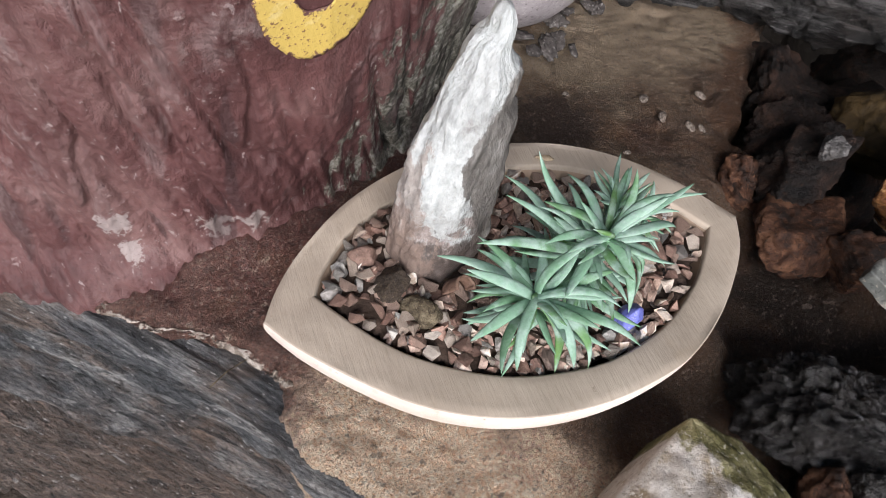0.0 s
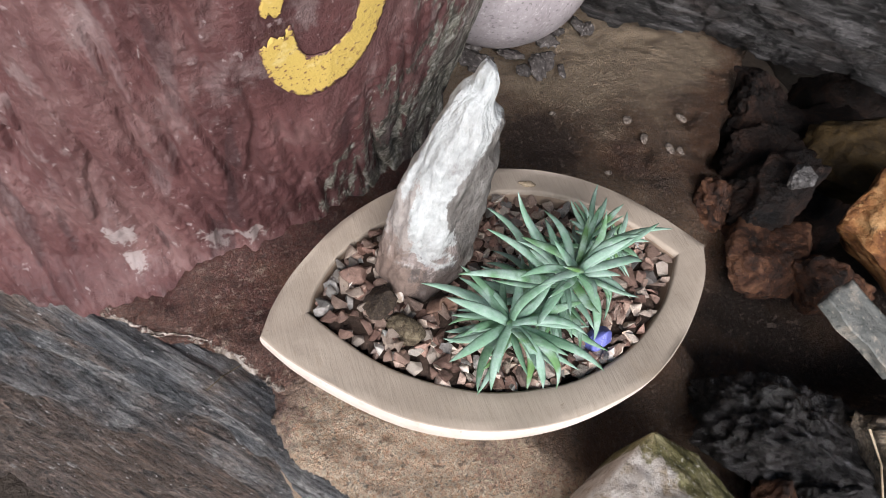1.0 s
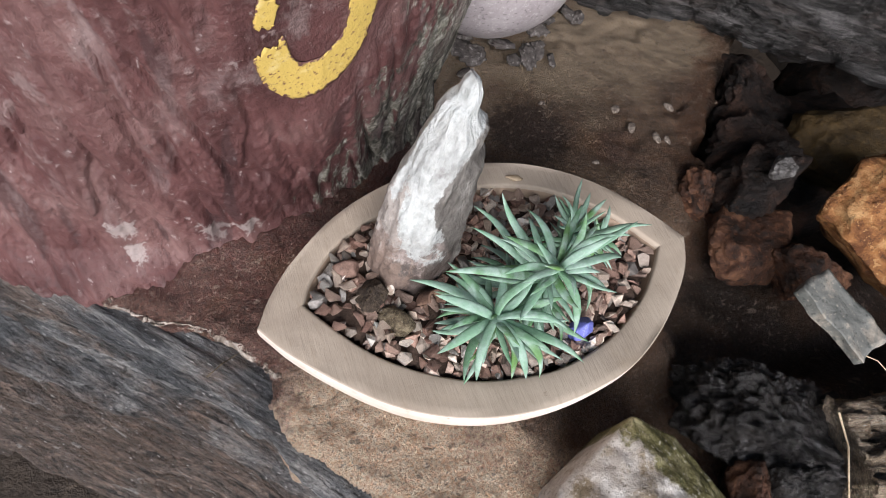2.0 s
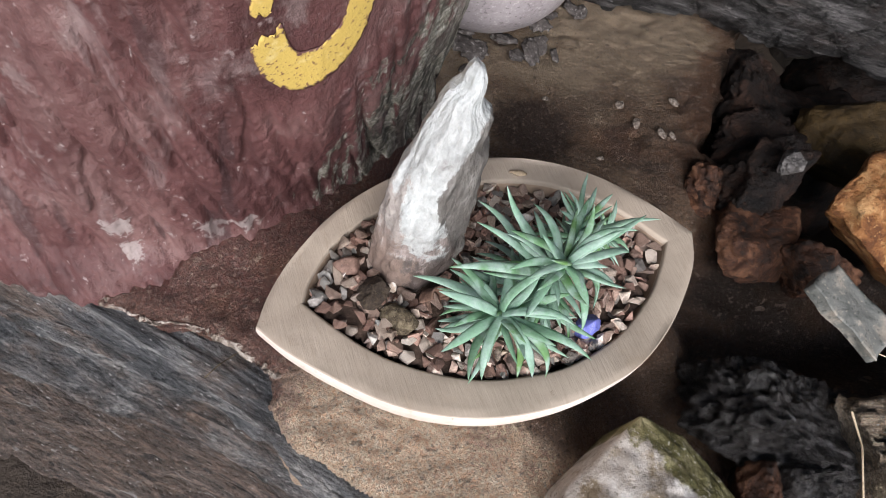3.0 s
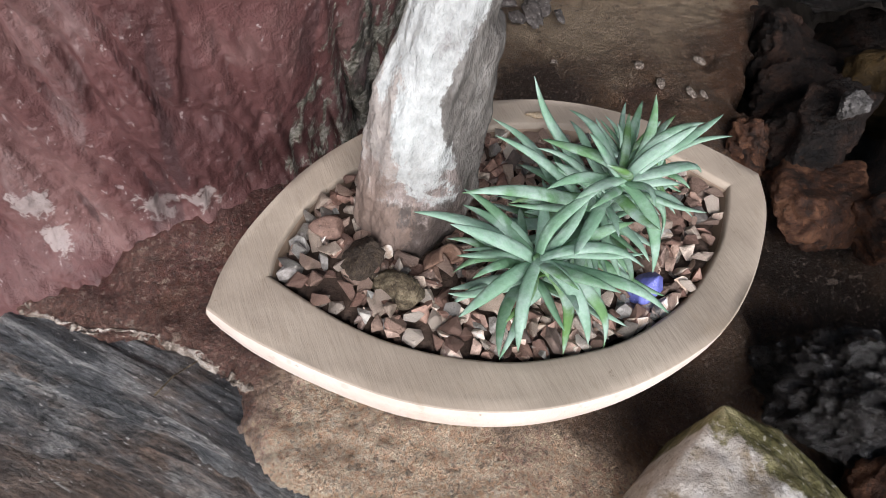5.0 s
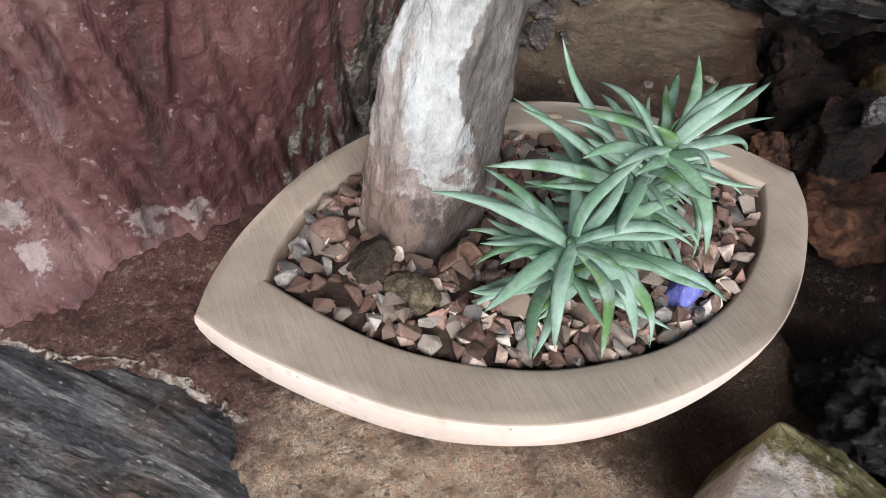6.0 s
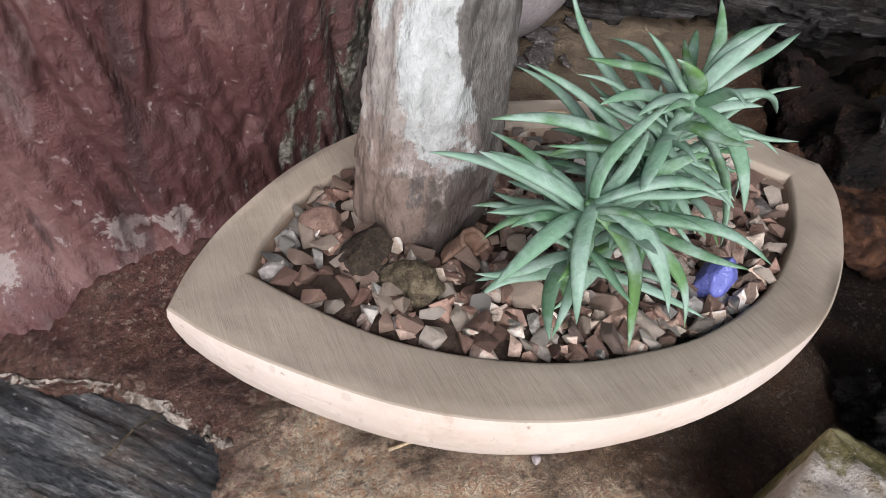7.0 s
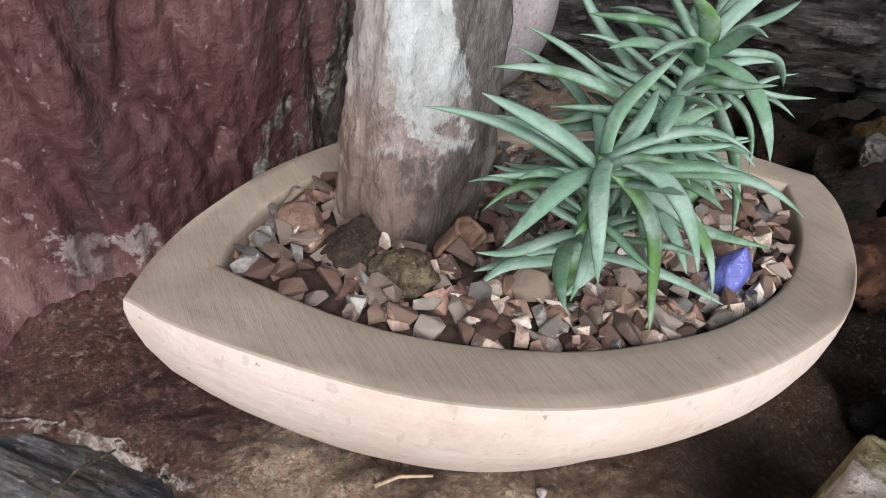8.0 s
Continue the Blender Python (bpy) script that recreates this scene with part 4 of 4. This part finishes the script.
def build_pillar():
    """The standing stone: a slab section that narrows to a jagged tip."""
    left = [(0.08, -0.074), (0.10, -0.0800), (0.13, -0.0825), (0.165, -0.0815), (0.195, -0.0765), (0.23, -0.0675), (0.25, -0.0612), (0.262, -0.0560), (0.266, -0.0505), (0.275, -0.0495), (0.279, -0.0465)]
    right = [(0.08, -0.0250), (0.10, -0.0215), (0.13, -0.0155), (0.16, -0.0180), (0.20, -0.0220), (0.2165, -0.0215), (0.2245, -0.0275), (0.2445, -0.0270), (0.250, -0.0330), (0.258, -0.0380), (0.272, -0.0390), (0.277, -0.0415), (0.279, -0.0440)]
    nt, nz = 96, 130
    corners = [(1.0, 0.25), (0.45, 0.95), (-0.55, 0.85), (-1.0, 0.15), (-0.72, -0.62), (-0.12, -1.0), (0.72, -0.62)]

    def facet(t):
        f = t / (2 * math.pi) * len(corners)
        i = int(f) % len(corners)
        (xa, ya), (xb, yb) = corners[i], corners[(i + 1) % len(corners)]
        f -= int(f)
        return xa + (xb - xa) * f, ya + (yb - ya) * f

    def place(i, j):
        z = 0.08 + 0.199 * j / (nz - 1)
        a, b = lerp_list(left, z), lerp_list(right, z)
        t = 2 * math.pi * i / nt
        cs, sn = math.cos(t), math.sin(t)
        px, py = facet(t)
        w, d = (b - a) / 2, lerp_list([(0.08, 0.021), (0.13, 0.024), (0.2, 0.020), (0.25, 0.014), (0.28, 0.005)], z)
        k = 1 + 0.10 * fbm(px * 1.6, py * 1.6, z * 22, 4) + 0.05 * fbm(px * 6, py * 6, z * 60, 4)
        k += 0.05 * round(2 * fbm(px * 2.0, py * 2.0, z * 40 + 7, 2)) / 2
        x = (a + b) / 2 + w * px * (1 + (k - 1) * 0.75) + 0.0
        y = 0.026 + d * py * k - 0.02 * (z - 0.1)
        x, y, z = x + 0.05, y - 0.028, z - 0.085
        dent = 0.0008 * smooth(0.007, 0.0105, 0.87 * x - 0.5 * y - 0.26 * abs(z - 0.104) + 0.002 * fbm(z * 60, px * 2, py * 2, 3))
        return x - 0.87 * dent, y + 0.5 * dent, z

    bm, rows = grid(nt, nz, place, close_u=True)
    bm.faces.new(rows[-1])
    bm.faces.new(list(reversed(rows[0])))
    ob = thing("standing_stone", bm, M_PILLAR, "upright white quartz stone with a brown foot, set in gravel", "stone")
    ob.location = (-0.05, 0.028, 0.085)


def build_small_stones():
    rock("dark_lump", (-0.083, 0.006, 0.103), (0.0130, 0.0115, 0.0105), (0, 0, 30), 51, M_LUMP, "pitted dark brown stone on the gravel", "stone", rough=0.12, sub=4)
    rock("brown_lump", (-0.0725, -0.0160, 0.102), (0.0145, 0.0105, 0.0090), (0, -10, -25), 52, M_OLIVE, "rounded olive-brown stone on the gravel", "stone", rough=0.09, sub=4)
    rock("pink_stone", (-0.094, 0.030, 0.100), (0.0105, 0.0075, 0.007), (10, 15, -20), 53, M_PINK, "larger pink-brown stone by the standing stone", "stone", rough=0.04, sub=4)
    rock("blue_stone", (0.0485, -0.0515, 0.1025), (0.0085, 0.0080, 0.0125), (14, 10, 25), 54, M_BLUE, "small bright blue stone on the gravel", "stone", rough=0.03, sub=4, cuts=12, near=0.6)
    # curled flake
    def place(i, j):
        a = radians(-30 + 205 * i / 23)
        r = 0.0036 + 0.0036 * i / 23 + 0.001 * fbm(i * 0.2, j * 0.4, 0, 2)
        return r * math.cos(a), -0.008 + 0.016 * j / 9, r * math.sin(a)

    bm, _ = grid(24, 10, place)
    ob = thing("curled_flake", bm, M_SHELL, "curled reddish-brown bark flake on the gravel", "bark")
    ob.modifiers.new("thick", "SOLIDIFY").thickness = 0.0016
    ob.matrix_world = pose(-0.0460, -0.0085, 0.1045, -62, 10, 20)


# ---- the succulents ----
def leaf_bmesh(base, tip, width, arch, thick=0.55, seed=0):
    """A fleshy pointed leaf, bowed between its base and tip."""
    base, tip = Vector(base), Vector(tip)
    way = tip - base
    rnd = random.Random(seed)
    side = way.cross(Vector((0, 0, 1)))
    side = side.normalized() if side.length > 1e-4 else Vector((1, 0, 0))
    lift = side.cross(way).normalized()
    twist = radians(rnd.uniform(-25, 25))
    sway = rnd.uniform(-0.10, 0.10) * way.length
    curl = rnd.uniform(-0.05, 0.05) * way.length
    bm = bmesh.new()
    rings, n, k = [], 13, 10
    for j in range(n + 1):
        f = j / n
        c = base + way * f + (lift * arch + side * sway) * (4 * f * (1 - f)) + lift * (curl * math.sin(2 * math.pi * f))
        w = width * 0.335 * (0.72 + 0.32 * math.sin(math.pi * min(1, f * 1.05))) * (1 - f ** 3.6) ** 0.62
        w = max(w, width * 0.012)
        s2 = side * math.cos(twist) + lift * math.sin(twist)
        l2 = lift * math.cos(twist) - side * math.sin(twist)
        ring = []
        for i in range(k):
            a = 2 * math.pi * i / k
            h = math.sin(a) * thick * w
            if math.sin(a) > 0:
                h -= 0.30 * w * (1 - abs(math.cos(a))) * (1 - f)
            ring.append(bm.verts.new(c + s2 * math.cos(a) * w + l2 * h))
        rings.append(ring)
    for r0, r1 in zip(rings, rings[1:]):
        for i in range(k):
            m = (i + 1) % k
            bm.faces.new((r0[i], r0[m], r1[m], r1[i]))
    bm.faces.new(list(reversed(rings[0])))
    bm.faces.new(rings[-1])
    return bm


def stem_bmesh(points, r0, r1):
    bm = bmesh.new()
    rings = []
    for j, p in enumerate(points):
        f = j / (len(points) - 1)
        r = r0 + (r1 - r0) * f
        rings.append([bm.verts.new((p[0] + r * math.cos(a * math.pi / 4), p[1] + r * math.sin(a * math.pi / 4), p[2])) for a in range(8)])
    for a, b in zip(rings, rings[1:]):
        for i in range(8):
            bm.faces.new((a[i], a[(i + 1) % 8], b[(i + 1) % 8], b[i]))
    bm.faces.new(rings[-1])
    return bm


def succulent(root, crown, leaves, fill, label, seed, fill_len=(0.025, 0.04), width=0.0075):
    """A plant: a stem from root to crown, chosen leaves (tip, share up the stem, width, arch), and smaller ones between."""
    rnd = random.Random(seed)
    plant = tagged(new("succulent_plant"), label, "succulent", "succulents in the planter")
    plant.location = root
    root, crown = Vector(root), Vector(crown)

    def on(f):
        return root + (crown - root) * f + Vector((0, 0, 0.004 * math.sin(math.pi * f)))

    pts = [on(j / 6) - root for j in range(7)]
    part("stem", stem_bmesh(pts, 0.0042, 0.0028), M_LEAF, plant)
    k = 0
    for tip, f, w, arch in leaves:
        k += 1
        part("leaf", leaf_bmesh(on(f) - root, Vector(tip) - root, w, arch, seed=seed * 100 + k), M_LEAF, plant)
    for i in range(fill):
        k += 1
        f = rnd.uniform(0.30, 1.0)
        a = i * 2.39996 + rnd.uniform(-0.9, 0.9)
        el = radians(lerp_list([(0.30, -18), (0.8, 10), (1.0, 44)], f) + rnd.uniform(-22, 22))
        ln = rnd.uniform(*fill_len) * (1.15 - 0.4 * f)
        way = Vector((math.cos(a) * math.cos(el), math.sin(a) * math.cos(el), math.sin(el)))
        b = on(f)
        tip = b + way * ln
        tip.z = max(tip.z, 0.104)
        part("leaf", leaf_bmesh(b - root, tip - root, width * rnd.uniform(0.7, 1.05), ln * rnd.uniform(0.02, 0.14), seed=seed * 100 + k), M_LEAF, plant)
    return plant


def build_plants():
    succulent((-0.012, -0.030, 0.088), (-0.031, -0.053, 0.160), [
        ((-0.0743, -0.0201, 0.1651), 0.80, 0.0100, 0.004),
        ((-0.0666, -0.0376, 0.1755), 0.90, 0.0095, 0.002),
        ((-0.0478, -0.0790, 0.1372), 1.0, 0.0085, 0.009),
        ((-0.0149, -0.0746, 0.1077), 0.95, 0.0095, 0.008),
        ((-0.0196, -0.0864, 0.1399), 1.0, 0.0095, 0.010),
        ((0.0119, -0.0898, 0.1543), 0.95, 0.0095, 0.006),
        ((-0.0655, -0.0579, 0.1389), 0.90, 0.0095, 0.007),
        ((-0.0579, -0.0346, 0.1357), 0.75, 0.0090, 0.005),
        ((-0.0050, -0.0840, 0.1250), 0.90, 0.0090, 0.008),
        ((0.0060, -0.0720, 0.1650), 1.0, 0.0085, 0.007),
    ], 36, "blue-green finger-leaved succulent with drooping leaves in the gravel", 3, (0.034, 0.054), 0.0088)
    succulent((0.012, -0.018, 0.088), (0.006, -0.043, 0.188), [
        ((0.0581, -0.0363, 0.1692), 0.98, 0.0090, 0.006),
        ((0.0520, -0.0445, 0.1120), 0.92, 0.0095, 0.010),
        ((-0.0190, -0.0460, 0.1850), 1.0, 0.0085, 0.003),
        ((-0.0200, -0.0170, 0.1900), 0.97, 0.0090, 0.004),
        ((0.0023, -0.0006, 0.1869), 0.90, 0.0095, 0.004),
        ((-0.0573, -0.0261, 0.1782), 0.70, 0.0100, 0.004),
        ((-0.0198, 0.0005, 0.2077), 0.55, 0.0105, 0.002),
        ((-0.0336, -0.0038, 0.1829), 0.60, 0.0090, 0.004),
        ((-0.0209, 0.0200, 0.1683), 0.45, 0.0090, 0.002),
        ((0.0608, -0.0284, 0.1968), 0.92, 0.0085, 0.003),
        ((0.0380, -0.0500, 0.1450), 0.90, 0.0085, 0.008),
        ((0.0360, -0.0060, 0.1900), 0.85, 0.0085, 0.003),
        ((0.0080, -0.0755, 0.1650), 0.95, 0.0085, 0.006),
    ], 68, "tall blue-green finger-leaved succulent in the gravel", 5, (0.030, 0.050), 0.0088)
    succulent((0.052, 0.006, 0.088), (0.060, 0.008, 0.132), [
        ((0.0863, 0.0503, 0.1317), 0.80, 0.0070, 0.003),
        ((0.0820, 0.0330, 0.1380), 0.90, 0.0070, 0.002),
        ((0.0900, 0.0240, 0.1400), 0.95, 0.0070, 0.002),
        ((0.0520, 0.0330, 0.1420), 0.85, 0.0070, 0.002),
        ((0.0941, -0.0162, 0.1650), 0.90, 0.0080, 0.004),
    ], 40, "small blue-green succulent at the back of the planter", 8, (0.022, 0.036), 0.0065)
    succulent((0.082, 0.004, 0.088), (0.082, 0.004, 0.125), [
        ((0.1010, -0.0030, 0.1300), 0.9, 0.0055, 0.002),
        ((0.0960, 0.0230, 0.1320), 0.9, 0.0055, 0.002),
        ((0.0880, -0.0160, 0.1280), 0.9, 0.0055, 0.003),
    ], 26, "small yellow-green succulent near the pointed end", 9, (0.016, 0.024), 0.005)


def tube(name, points, r, material, label, category):
    bm = bmesh.new()
    rings = []
    for j, p in enumerate(points):
        q = Vector(points[min(j + 1, len(points) - 1)]) - Vector(points[max(j - 1, 0)])
        s = q.cross(Vector((0, 0.3, 1))).normalized()
        u = s.cross(q).normalized()
        rr = r * (1 - 0.5 * j / len(points))
        rings.append([bm.verts.new(Vector(p) + s * rr * math.cos(a * math.pi / 3) + u * rr * math.sin(a * math.pi / 3)) for a in range(6)])
    for a, b in zip(rings, rings[1:]):
        for i in range(6):
            bm.faces.new((a[i], a[(i + 1) % 6], b[(i + 1) % 6], b[i]))
    bm.faces.new(rings[0])
    bm.faces.new(rings[-1])
    return thing(name, bm, material, label, category)


build_bowl()
build_gravel()
build_pillar()
build_small_stones()
build_plants()
rock("dry_flake", (0.051, 0.0800, 0.1025), (0.0075, 0.0030, 0.0016), (0, 0, -14), 81, M_STRAW, "small pale dry flake on the planter rim", "flake", rough=0.12, sub=3)
tube("straw", [(-0.0807, -0.0250, 0.003), (-0.070, -0.0255, 0.0045), (-0.0564, -0.0300, 0.004)], 0.0010, M_STRAW, "short bent straw on the ledge", "straw")
tube("twig", [(-0.1985, 0.0195, -0.004), (-0.186, 0.0235, 0.005), (-0.172, 0.0300, 0.003)], 0.0006, M_OLIVE, "thin dry twig across the slate edge", "twig")
tube("straw", [(0.296, -0.112, 0.058), (0.308, -0.124, 0.060), (0.316, -0.140, 0.056)], 0.0006, M_STRAW, "fine dry straw below the grey slab", "straw")
tube("straw", [(0.243, -0.152, 0.062), (0.230, -0.176, 0.066), (0.206, -0.212, 0.062)], 0.0010, M_STRAW, "long pale dry straw against the black rock", "straw")
